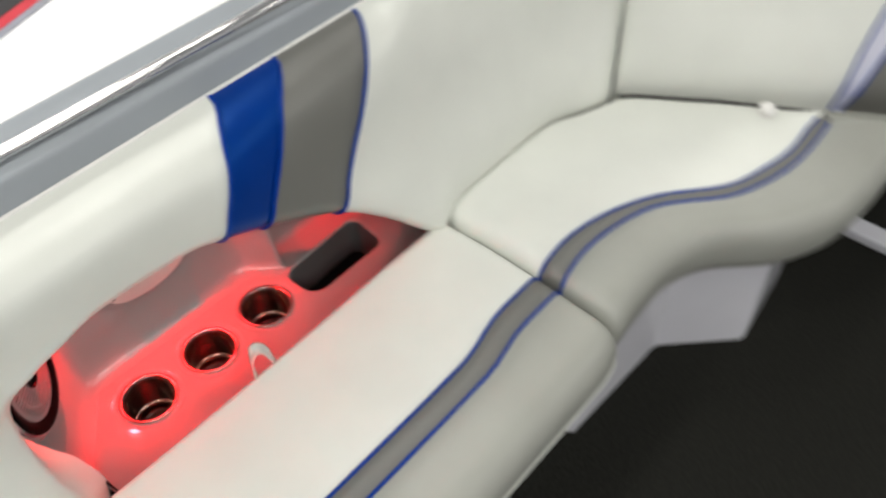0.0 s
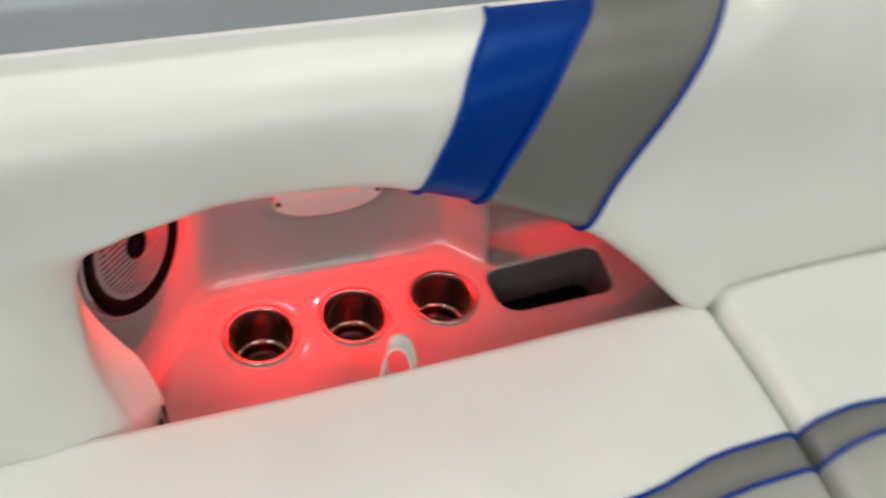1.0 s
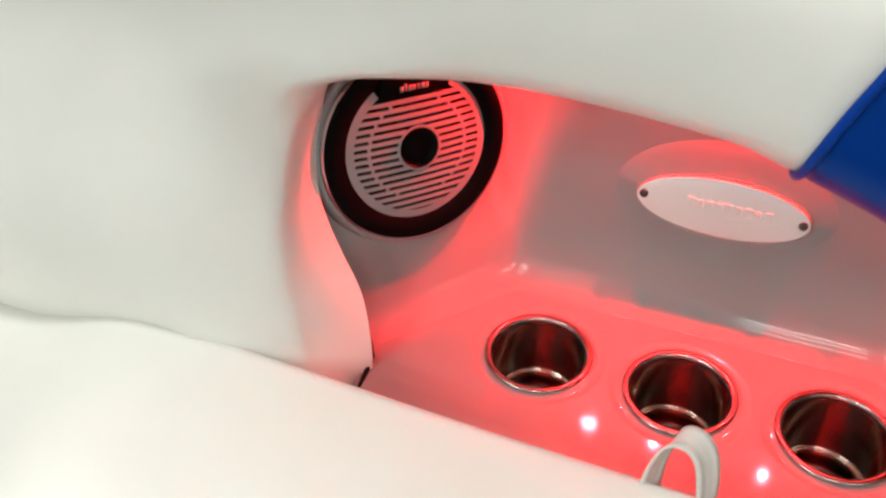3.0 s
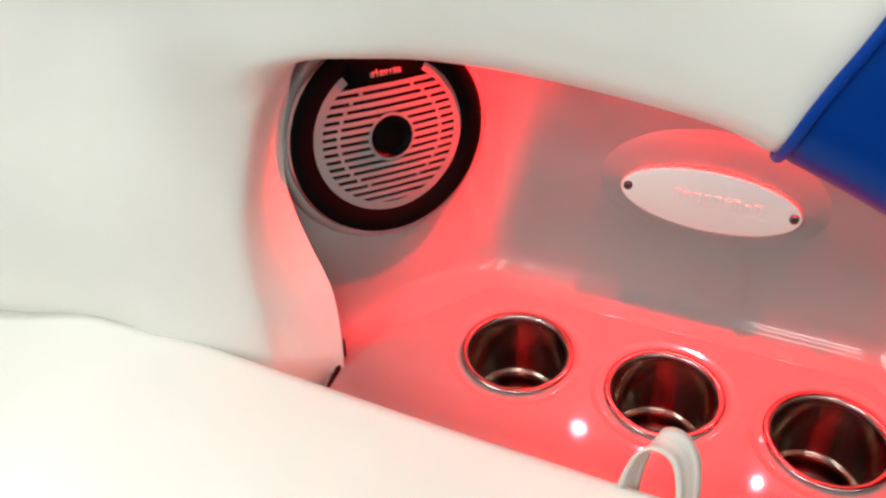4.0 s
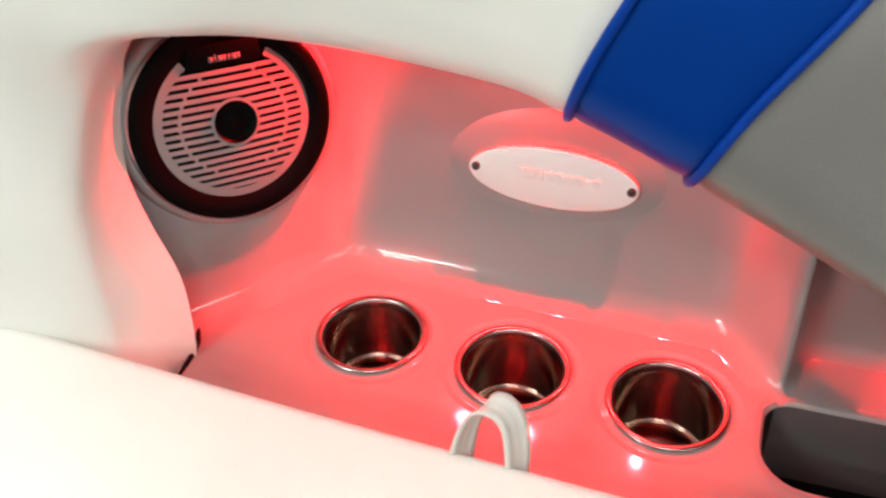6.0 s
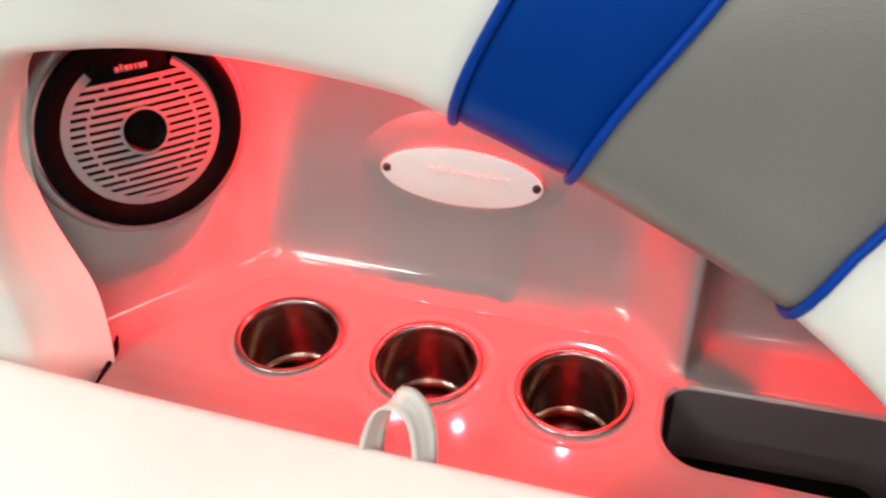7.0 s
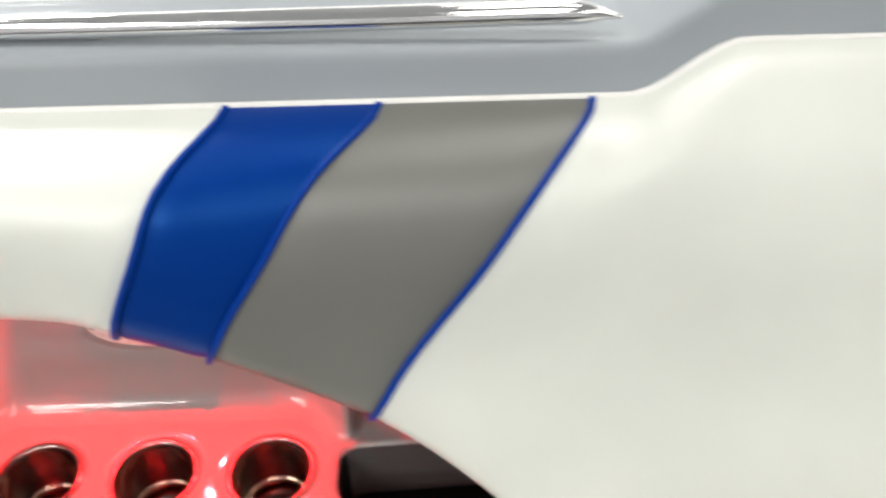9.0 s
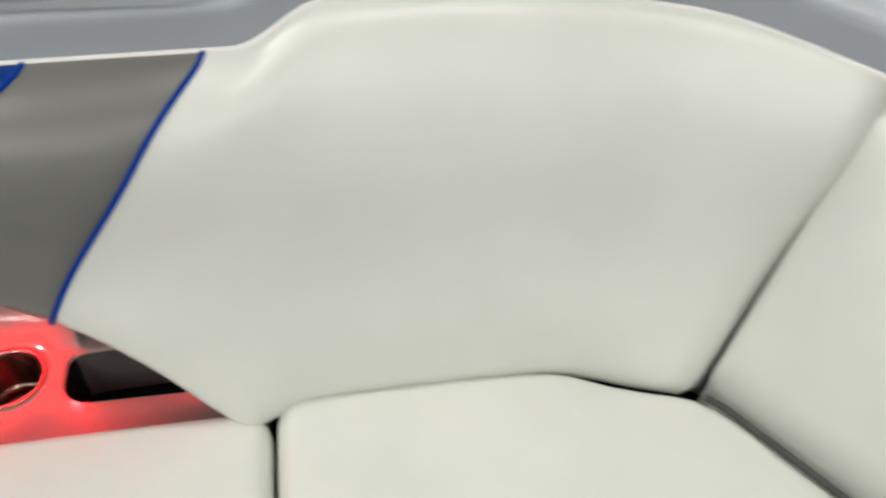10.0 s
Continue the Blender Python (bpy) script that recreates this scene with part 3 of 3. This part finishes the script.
PLATE_M = Matrix.Translation(PLATE_C) @ PLATE_N.to_track_quat("Z", "Y").to_matrix().to_4x4()


def oval(profile, a, b, n=64):
    """A flat oval turned shape: (inset, height) pairs from the rim inward."""
    bm = bmesh.new()
    rings = [[bm.verts.new(((a - i) * math.cos(k * math.tau / n), (b - i) * math.sin(k * math.tau / n), h)) for k in range(n)] for i, h in profile]
    for p, q in zip(rings, rings[1:]):
        for k in range(n):
            bm.faces.new((p[k], p[(k + 1) % n], q[(k + 1) % n], q[k]))
    bm.faces.new(rings[-1])
    return clean(bm)


boss = part("badge_boss", moved(oval([(-0.034, -0.0074), (-0.028, -0.0063), (-0.022, -0.0053), (-0.015, -0.0045), (-0.008, -0.0039), (-0.003, -0.0035), (0.02, -0.0033)], 0.079, 0.0295), PLATE_M), GELCOAT, recess, "softly raised oval boss")

# collar that carries the loudspeaker
SPK = Vector((-0.2620, 0.0470, 0.5920))
SPK_N = Vector((0.78, -0.626, 0.18)).normalized()
SPK_X = Vector((0, 0, 1)).cross(SPK_N).normalized()
SPK_M = Matrix((SPK_X, SPK_N.cross(SPK_X), SPK_N)).transposed().to_4x4()
SPK_M = Matrix.Translation(SPK + Vector((-0.003, -0.002, -0.003))) @ SPK_M @ Matrix.Scale(1.03, 4)
part("speaker_collar", moved(lathe([(0.103, -0.05), (0.0985, -0.022), (0.0955, -0.010), (0.093, -0.006), (0.089, -0.005), (0.080, -0.005)], 72), SPK_M), GELCOAT, recess, "raised round collar")


# ---- drinks holders ----
def cup_holder(x):
    thing = empty("cup_holder", "stainless steel drinks holder with polished rim, let into the shelf", "cup holder", "drinks holders in the shelf", at=(x, 0, SHELF_Z))
    part("flange", lathe([(0.0492, 0.0003), (0.0500, 0.0012), (0.0496, 0.0024), (0.0480, 0.0032), (0.0456, 0.0030), (0.0436, 0.0016), (0.0428, -0.003)], 64), RIM_STEEL, thing, "polished rolled rim")
    part("cup", lathe([(0.0425, -0.003), (0.0420, -0.012), (0.0410, -0.050), (0.0406, -0.062), (0.0400, -0.0635), (0.0378, -0.0642), (0.0366, -0.0652), (0.0362, -0.0715)], 64), STEEL, thing, "brushed steel side")
    # The shade deep in the cup is put into the bottom's colour.
    part("bottom", lathe([(0.0362, -0.0715), (0.0355, -0.0780), (0.0335, -0.0825), (0.029, -0.0845), (0.012, -0.085), (0.0, -0.085)], 64), DARK_STEEL, thing, "steel bottom, coloured dark for the shade in the cup")
    part("drain", lathe([(0.007, -0.0844), (0.006, -0.0838), (0.0, -0.0838)], 20), VOID, thing, "black drain plug")
    return thing


for c in CUPS:
    cup_holder(c)

# ---- loudspeaker ----
speaker = empty("loudspeaker", "round marine loudspeaker with silver slotted grille and black surround", "loudspeaker")
part("surround", moved(lathe([(0.0855, -0.006), (0.0864, -0.002), (0.0854, 0.002), (0.082, 0.004), (0.074, 0.003), (0.068, 0.0005), (0.0655, -0.001)], 72), SPK_M), BLACK, speaker, "black plastic surround")
part("trim_ring", moved(lathe([(0.0860, -0.0035), (0.0878, -0.0025), (0.0878, -0.0010), (0.0860, 0.0006)], 72), SPK_M), SILVER_LINE, speaker, "thin silver line")
GR = 0.0662


def grille():
    """A dished disc with rows of slots cut through, a centre hole and a notch for the name."""
    bm = bmesh.new()
    pitch, slot_h = 0.0066, 0.0031

    def dish(x, y):
        return 0.0045 - 0.005 * (math.hypot(x, y) / GR) ** 2

    def quad(x0, x1, y0, y1):
        n = max(1, int((x1 - x0) / 0.008))
        xs = [x0 + (x1 - x0) * k / n for k in range(n + 1)]
        low = [bm.verts.new((x, y0, dish(x, y0))) for x in xs]
        high = [bm.verts.new((x, y1, dish(x, y1))) for x in xs]
        lowb = [bm.verts.new((x, y0, dish(x, y0) - 0.002)) for x in xs]
        highb = [bm.verts.new((x, y1, dish(x, y1) - 0.002)) for x in xs]
        for k in range(n):
            bm.faces.new((low[k], low[k + 1], high[k + 1], high[k]))
            bm.faces.new((low[k + 1], low[k], lowb[k], lowb[k + 1]))
            bm.faces.new((high[k], high[k + 1], highb[k + 1], highb[k]))
        bm.faces.new((low[0], high[0], highb[0], lowb[0]))
        bm.faces.new((high[-1], low[-1], lowb[-1], highb[-1]))

    def half(y, r):
        return math.sqrt(max(0.0, r * r - y * y))
    inner, hole = 0.0595, 0.0195
    for k in range(-9, 9):
        yc = k * pitch
        # solid bar between two rows of slots
        y0, y1 = yc + slot_h / 2, yc + pitch - slot_h / 2
        m = (y0 + y1) / 2
        if abs(m) < inner + 0.001 and m < 0.047:
            a = half(m, inner + 0.004)
            b = half(m, hole)
            if b > 0:
                quad(-a, -b, y0, y1), quad(b, a, y0, y1)
            else:
                quad(-a, a, y0, y1)
        # bridges that break the slots
        if abs(yc) < 0.046:
            e = half(yc, 0.0455)
            for s in (-1, 1):
                if e > 0.012:
                    quad(s * e - 0.0013, s * e + 0.0013, yc - slot_h / 2 - 0.0001, yc + slot_h / 2 + 0.0001)
    # outer ring, left open at the top for the name field
    n = 120
    for k in range(n):
        a0, a1 = math.tau * k / n, math.tau * (k + 1) / n
        mid = (math.degrees((a0 + a1) / 2)) % 360
        if 57 < mid < 123:
            continue
        ps = [(r * math.cos(a), r * math.sin(a)) for r, a in ((inner - 0.0005, a0), (GR, a0), (GR, a1), (inner - 0.0005, a1))]
        bm.faces.new([bm.verts.new((x, y, dish(x, y) + 0.0004)) for x, y in ps])
    # ring round the centre
    for k in range(48):
        a0, a1 = math.tau * k / 48, math.tau * (k + 1) / 48
        ps = [(r * math.cos(a), r * math.sin(a)) for r, a in ((0.0180, a0), (0.0208, a0), (0.0208, a1), (0.0180, a1))]
        bm.faces.new([bm.verts.new((x, y, dish(x, y) + 0.0005)) for x, y in ps])
    return clean(bm)


SPK_G = SPK_M @ pose(0, 0, 0, 0, 0, -4)
part("grille", moved(grille(), SPK_G), GRILLE, speaker, "silver grille with horizontal slots", smooth=False)
part("backing", moved(lathe([(0.0695, -0.0045), (0.03, -0.004), (0.0, -0.004)], 48), SPK_M), VOID, speaker)
part("dome", moved(lathe([(0.0182, 0.0055), (0.0182, 0.0025), (0.015, -0.0005), (0.009, 0.001), (0.0, 0.003)], 40), SPK_M), DOME, speaker, "black centre dome")
field = part("name_field", moved(box(-0.030, 0.030, 0.0475, 0.066, -0.002, 0.0025, 0.001), SPK_G), BLACK, speaker, "black name field")
for k, w in enumerate((0.0035, 0.0016, 0.0036, 0.003, 0.0016, 0.0036, 0.0034)):
    x = -0.0115 + k * 0.0038
    part("print_bar", moved(box(x - w / 2, x + w / 2, 0.0515, 0.0515 + (0.0062 if k in (1,) else 0.0046), 0.0024, 0.0030), SPK_G), PRINT, field, "pale printed bar")

# ---- badge ----
PLATE_T = PLATE_M @ pose(0, 0, -0.0030)
badge = empty("badge_plate", "oval brushed aluminium badge plate with two screws", "badge")
plate = part("plate", moved(oval([(0, -0.0022), (0.0002, 0.0042), (0.0012, 0.0050), (0.01, 0.0052)], 0.0775, 0.0275), PLATE_T), PLATE, badge, "brushed aluminium oval", smooth=False)
for sx in (-0.0705, 0.0705):
    screw = part("screw", moved(lathe([(0.0040, 0.0050), (0.0040, 0.0062), (0.0030, 0.0076), (0.0014, 0.0080), (0.0, 0.0074)], 20), PLATE_T @ pose(sx, 0, 0)), DARK_STEEL, badge, "small round screw head")
    part("screw_slot", moved(box(-0.0016, 0.0016, -0.0004, 0.0004, 0.0078, 0.0083), PLATE_T @ pose(sx, 0, 0, 0, 0, 30)), VOID, screw)
for k in range(9):
    x = -0.030 + k * 0.0085
    h = (0.0095, 0.0080, 0.0088, 0.0085, 0.0090, 0.0080, 0.0088, 0.0070, 0.0085)[k]
    part("embossed_bar", moved(box(x, x + 0.0052, -0.003, -0.003 + h, 0.0050, 0.0060, 0.0003, 1), PLATE_T), PLATE, badge, smooth=False)
part("embossed_bar", moved(box(0.004, 0.050, -0.0085, -0.006, 0.0050, 0.0054, 0.0001, 1), PLATE_T), PLATE, badge, smooth=False)

# ---- pull strap at the back of the seat ----
strap_path = [(0.001, -0.140, 0.436), (0.0, -0.136, 0.454), (0.0012, -0.128, 0.473), (0.006, -0.121, 0.490), (0.012, -0.118, 0.499), (0.020, -0.117, 0.502), (0.028, -0.118, 0.499),
              (0.035, -0.121, 0.489), (0.0395, -0.127, 0.472), (0.041, -0.133, 0.454), (0.041, -0.138, 0.436)]
rows = []
crv = catmull(strap_path, 5)
for i, p in enumerate(crv):
    d = Vector(crv[min(i + 1, len(crv) - 1)] - crv[max(i - 1, 0)]).normalized()
    across = Vector((0.50, 0.85, 0.15))
    across = (across - d * across.dot(d)).normalized()
    nrm = d.cross(across).normalized()
    w, th = 0.0112, 0.0011
    ring = []
    for u, v in ((-1, -1), (-0.55, -1), (-0.5, -0.3), (-0.1, -0.8), (0.1, -0.8), (0.5, -0.3), (0.55, -1), (1, -1), (1, 1), (0.55, 1), (0.5, 0.3), (0.1, 0.8), (-0.1, 0.8), (-0.5, 0.3), (-0.55, 1), (-1, 1)):
        ring.append(Vector(p) + across * w * u + nrm * th * v)
    rows.append(ring)
strap = part("pull_strap", grid("pull_strap", rows, close_v=True, caps=True), WEBBING)
tagged(strap, "pale grey webbing pull loop standing behind the seat cushion", "strap")

# ---- small catch on the corner seat ----
catch = empty("seat_catch", "small white plastic catch on the corner seat", "catch", at=(1.141, -0.466, 0.474))
part("catch_foot", lathe([(0.0, 0.0), (0.020, 0.0), (0.021, 0.003), (0.017, 0.007), (0.0, 0.008)], 24), TRIM, catch)
part("catch_knob", moved(lathe([(0.008, 0.007), (0.009, 0.013), (0.017, 0.018), (0.0185, 0.024), (0.015, 0.030), (0.008, 0.033), (0.0, 0.0335)], 24), pose(0, 0, 0, 6, -8, 0)), TRIM, catch)
part("catch_tab", moved(box(-0.022, -0.004, -0.007, 0.007, 0.016, 0.030, 0.004), pose(0, 0, 0, 0, 12, 35)), TRIM, catch)

# ---- side deck and rail ----
PATHX = list(np.linspace(-1.6, 0.4, 15)) + list(np.linspace(0.46, 0.62, 12)) + list(np.linspace(0.68, 1.17, 14))
inner = [Vector((x, lean_y(x, top_z(x)), top_z(x))) for x in PATHX]
tail = [CORNER + ALONG * s + RISE * 1.09 for s in (0.10, 0.2, 0.35, 0.6, 1.0)]
inner += [Vector((p.x, p.y, 0.853)) for p in tail]


def sweep(name, profile, material, parent, label=""):
    rows = []
    for i, p in enumerate(inner):
        d = inner[min(i + 1, len(inner) - 1)] - inner[max(i - 1, 0)]
        d.z = 0
        out = Vector((-d.y, d.x, 0)).normalized()
        rows.append([p + out * a + Vector((0, 0, b)) for a, b in profile])
    return part(name, grid(name, rows), material, parent, label)


deck = empty("side_deck", "light grey glossy side deck moulding with white trim", "side deck", kind="structure")
sweep("trim", [(0.0, -0.012), (-0.001, 0.0), (0.001, 0.0025), (0.004, 0.0025), (0.006, 0.0)], TRIM, deck, "narrow white trim strip")
sweep("deck_moulding", [(0.004, -0.02), (0.005, 0.0003), (0.007, 0.006), (0.0105, 0.018), (0.0140, 0.030), (0.0160, 0.0355), (0.0185, 0.0388), (0.022, 0.0402), (0.030, 0.0410), (0.045, 0.0416), (0.062, 0.0422), (0.078, 0.0428), (0.09, 0.0436),
                        (0.103, 0.046), (0.110, 0.0485), (0.116, 0.047), (0.119, 0.042), (0.121, -0.02), (0.205, -0.075), (0.225, -0.25), (0.21, -0.9)], DECK, deck, "glossy light grey gelcoat")
sweep("rub_strip", [(0.119, 0.030), (0.126, 0.029), (0.129, 0.024), (0.129, 0.012), (0.126, 0.006), (0.119, 0.005)], TRIM, deck, "white rub strip")

rail = empty("grab_rail", "polished stainless grab rail on the side deck", "grab rail")
bar = [(-1.35, 0.106, 0.9140), (-0.9, 0.104, 0.9140), (-0.4, 0.100, 0.9145), (0.0, 0.0885, 0.9180), (0.25, 0.0805, 0.9225), (0.36, 0.0770, 0.9250), (0.42, 0.0750, 0.9265), (0.45, 0.0745, 0.9255), (0.468, 0.0742, 0.9235), (0.478, 0.0742, 0.9215)]
bar_line = catmull(bar, 6)
part("bar", tube("bar", bar_line, [0.0104 * (1 - 0.8 * smooth_step(0.43, 0.48, p[0]) ** 1.5) for p in bar_line], 18), CHROME, rail, "polished round bar")
for x, y in ((-0.80, 0.1035), (-1.30, 0.1058)):
    part("stanchion", moved(lathe([(0.009, -0.026), (0.009, -0.019), (0.0075, -0.016), (0.006, -0.004), (0.007, 0.004)], 24), pose(x, y, 0.914)), CHROME, rail, "short polished foot")

cleat = empty("deck_fitting", "black low deck fitting on the side deck", "deck fitting", at=(1.160, -0.026, 0.876))
bm = box(-0.05, 0.05, -0.008, 0.008, 0.0, 0.014, 0.005, 3)
part("fitting_body", moved(bm, pose(0, 0, 0, 0, 0, -69)), BLACK, cleat)
part("fitting_foot", moved(box(-0.02, 0.02, -0.012, 0.012, -0.006, 0.002, 0.002), pose(0, 0, 0, 0, 0, -69)), BLACK, cleat)

# metal threshold strip on the cockpit floor beyond the corner seat
sill = part("threshold_strip", box(1.44, 1.50, -0.95, -0.60, 0.0, 0.03, 0.006, 2), BASE_WHITE, smooth=False)
tagged(sill, "pale strip along the carpet edge beyond the corner seat", "floor strip")

# shell behind and below the seats, and the far side of the cockpit
for name, b in (("hull_wall_side", box(-1.9, 1.02, 0.25, 0.28, -0.95, 0.60)), 
                ("hull_wall_across", box(-1.9, 2.6, -2.33, -2.3, -0.95, 0.85)), ("hull_wall_end", box(-1.93, -1.9, -2.3, 0.25, -0.95, 0.85)), ("hull_wall_far", box(2.6, 2.63, -2.3, 0.25, -0.95, 0.85))):
    tagged(part(name, b, BASE_WHITE, smooth=False), "white inner face of the hull", "hull wall", kind="structure")

# Added black boards, so that the gaps behind the seats stay dark.
for x0, x1, y0, z1 in ((-1.1, 0.468, -0.115, 0.41), (0.47, 1.0, -0.098, 0.45)):
    tagged(part("seat_gap_board", box(x0, x1, y0, y0 + 0.018, 0.0, z1), CARPET, smooth=False), "added black board that keeps the gaps behind the seat dark", "backing board", kind="structure")

# ---- red lamps in the recess ----


def red_lamp(at, beams, size=0.003):
    """A flush round lamp let into the wall, with its beams: (direction, degrees across, watts)."""
    thing = empty("led_lamp", "small round red courtesy lamp high on the recess wall", "led lamp", "red lamps in the recess", at=at)
    m = WALL_N.to_track_quat("Z", "Y").to_matrix().to_4x4()
    part("bezel", moved(lathe([(0.0105, -0.012), (0.0120, -0.001), (0.0118, 0.0010), (0.0095, 0.0014), (0.0088, 0.0006)], 32), m), CHROME, thing)
    part("lens", moved(lathe([(0.0088, 0.0006), (0.0078, 0.0018), (0.0050, 0.0026), (0.0, 0.0030)], 32), m), LED_LENS, thing, "red lens")
    for aim, across, watts in beams:
        data = bpy.data.lights.new("red_light", "SPOT")
        data.energy, data.color, data.spot_size, data.spot_blend, data.shadow_soft_size = watts, (1.0, 0.011, 0.014), radians(across), 0.20, size
        ob = new("red_light", data)
        ob.matrix_world = Matrix.Translation(Vector(at) + WALL_N * 0.009) @ Vector(aim).to_track_quat("-Z", "Y").to_matrix().to_4x4()


WALL_N = Vector((0, -1, 0.37)).normalized()
LED_Z = 0.742
for x, size, beams in ((-0.115, 0.009, [((-0.16, -0.02, -1.0), 98, 1.8), ((-0.90, -0.11, -0.72), 80, 4.8)]), (-0.030, 0.003, [((0.0, 0.02, -1.0), 100, 2.1)]), (0.105, 0.003, [((0.10, 0.02, -1.0), 100, 2.4)])):
    red_lamp((x, wall_back(LED_Z - SHELF_Z) - 0.0005, LED_Z), [(a, d, LED_POWER * p) for a, d, p in beams], size)
red_lamp((0.345, 0.200, LED_Z), [((0.04, 0.05, -1.0), 62, LED_POWER * 1.3), ((0.10, -0.42, -1.0), 34, LED_POWER * 0.9)])

# ---- the exhibition hall round the boat ----
HX0, HX1, HY0, HY1, HZ0, HZ1 = -8.0, 10.0, -8.0, 9.0, -0.95, 5.0
tagged(part("hall_floor", box(HX0, HX1, HY0, HY1, HZ0 - 0.1, HZ0), HALL_GREY, smooth=False), "pale glossy exhibition hall floor", "floor", kind="structure")
tagged(part("ceiling", box(HX0, HX1, HY0, HY1, HZ1, HZ1 + 0.1), HALL_WHITE, smooth=False), "grey hall ceiling", "ceiling", kind="structure")
for name, b in (("wall_north", box(HX0, HX1, HY1, HY1 + 0.1, HZ0, HZ1)), ("wall_south", box(HX0, HX1, HY0 - 0.1, HY0, HZ0, HZ1)),
                ("wall_west", box(HX0 - 0.1, HX0, HY0, HY1, HZ0, HZ1)), ("wall_east", box(HX1, HX1 + 0.1, HY0, HY1, HZ0, HZ1))):
    tagged(part(name, b, HALL_WHITE, smooth=False), "plain grey hall wall", "wall", kind="structure")
for x, y in HALL_LAMPS:
    thing = empty("ceiling_light", "long white ceiling light of the hall", "ceiling light", "hall lights", at=(x, y, HZ1))
    part("housing", box(-0.95, 0.95, -0.34, 0.34, -0.05, 0.0, 0.01), LAMP_FACE, thing, smooth=False)
    area_lamp("hall_light", pose(x, y, HZ1 - 0.07), 1.8, 0.60, HALL_POWER * ((2.0 if y < -3 else 1.9) if x < -2.5 else 0.8) * (1.05 if y < -7 else 0.64 if y < -5 else 0.44 if y < -3 else 0.70 if y < 3 else 1.5), (1.0, 0.98, 0.935))

stand = part("stand_wall", box(-6.0, 8.0, 6.0, 6.1, HZ0, HZ1 - 0.4), STAND_WHITE, smooth=False)
tagged(stand, "tall white exhibition stand wall beside the boat", "stand wall", kind="structure")

# printed mat on the hall floor
mat = empty("floor_mat", "printed floor mat with black field and red border", "floor mat", at=(0.94, 3.42, HZ0))
E1, E2 = Vector((0.40, 0.135, 0)).normalized(), Vector((-0.09, 0.38, 0)).normalized()


def mat_layer(name, inset, z0, z1, material, label):
    corners = [E1 * a + E2 * b for a, b in ((inset, inset), (1.7 - inset, inset), (1.7 - inset, 1.3 - inset), (inset, 1.3 - inset))]
    vs = [(c.x, c.y, z0) for c in corners] + [(c.x, c.y, z1) for c in corners]
    fs = [(3, 2, 1, 0), (4, 5, 6, 7)] + [(i, (i + 1) % 4, (i + 1) % 4 + 4, i + 4) for i in range(4)]
    return part(name, mesh_of(name, vs, fs, False), material, mat, label)


mat_layer("mat_edge", 0.0, 0.0, 0.008, SIGN_GREY, "grey rubber edge")
mat_layer("mat_border", 0.05, 0.008, 0.010, SIGN_RED, "red printed border")
mat_layer("mat_field", 0.13, 0.010, 0.012, SIGN_BLACK, "black printed field")
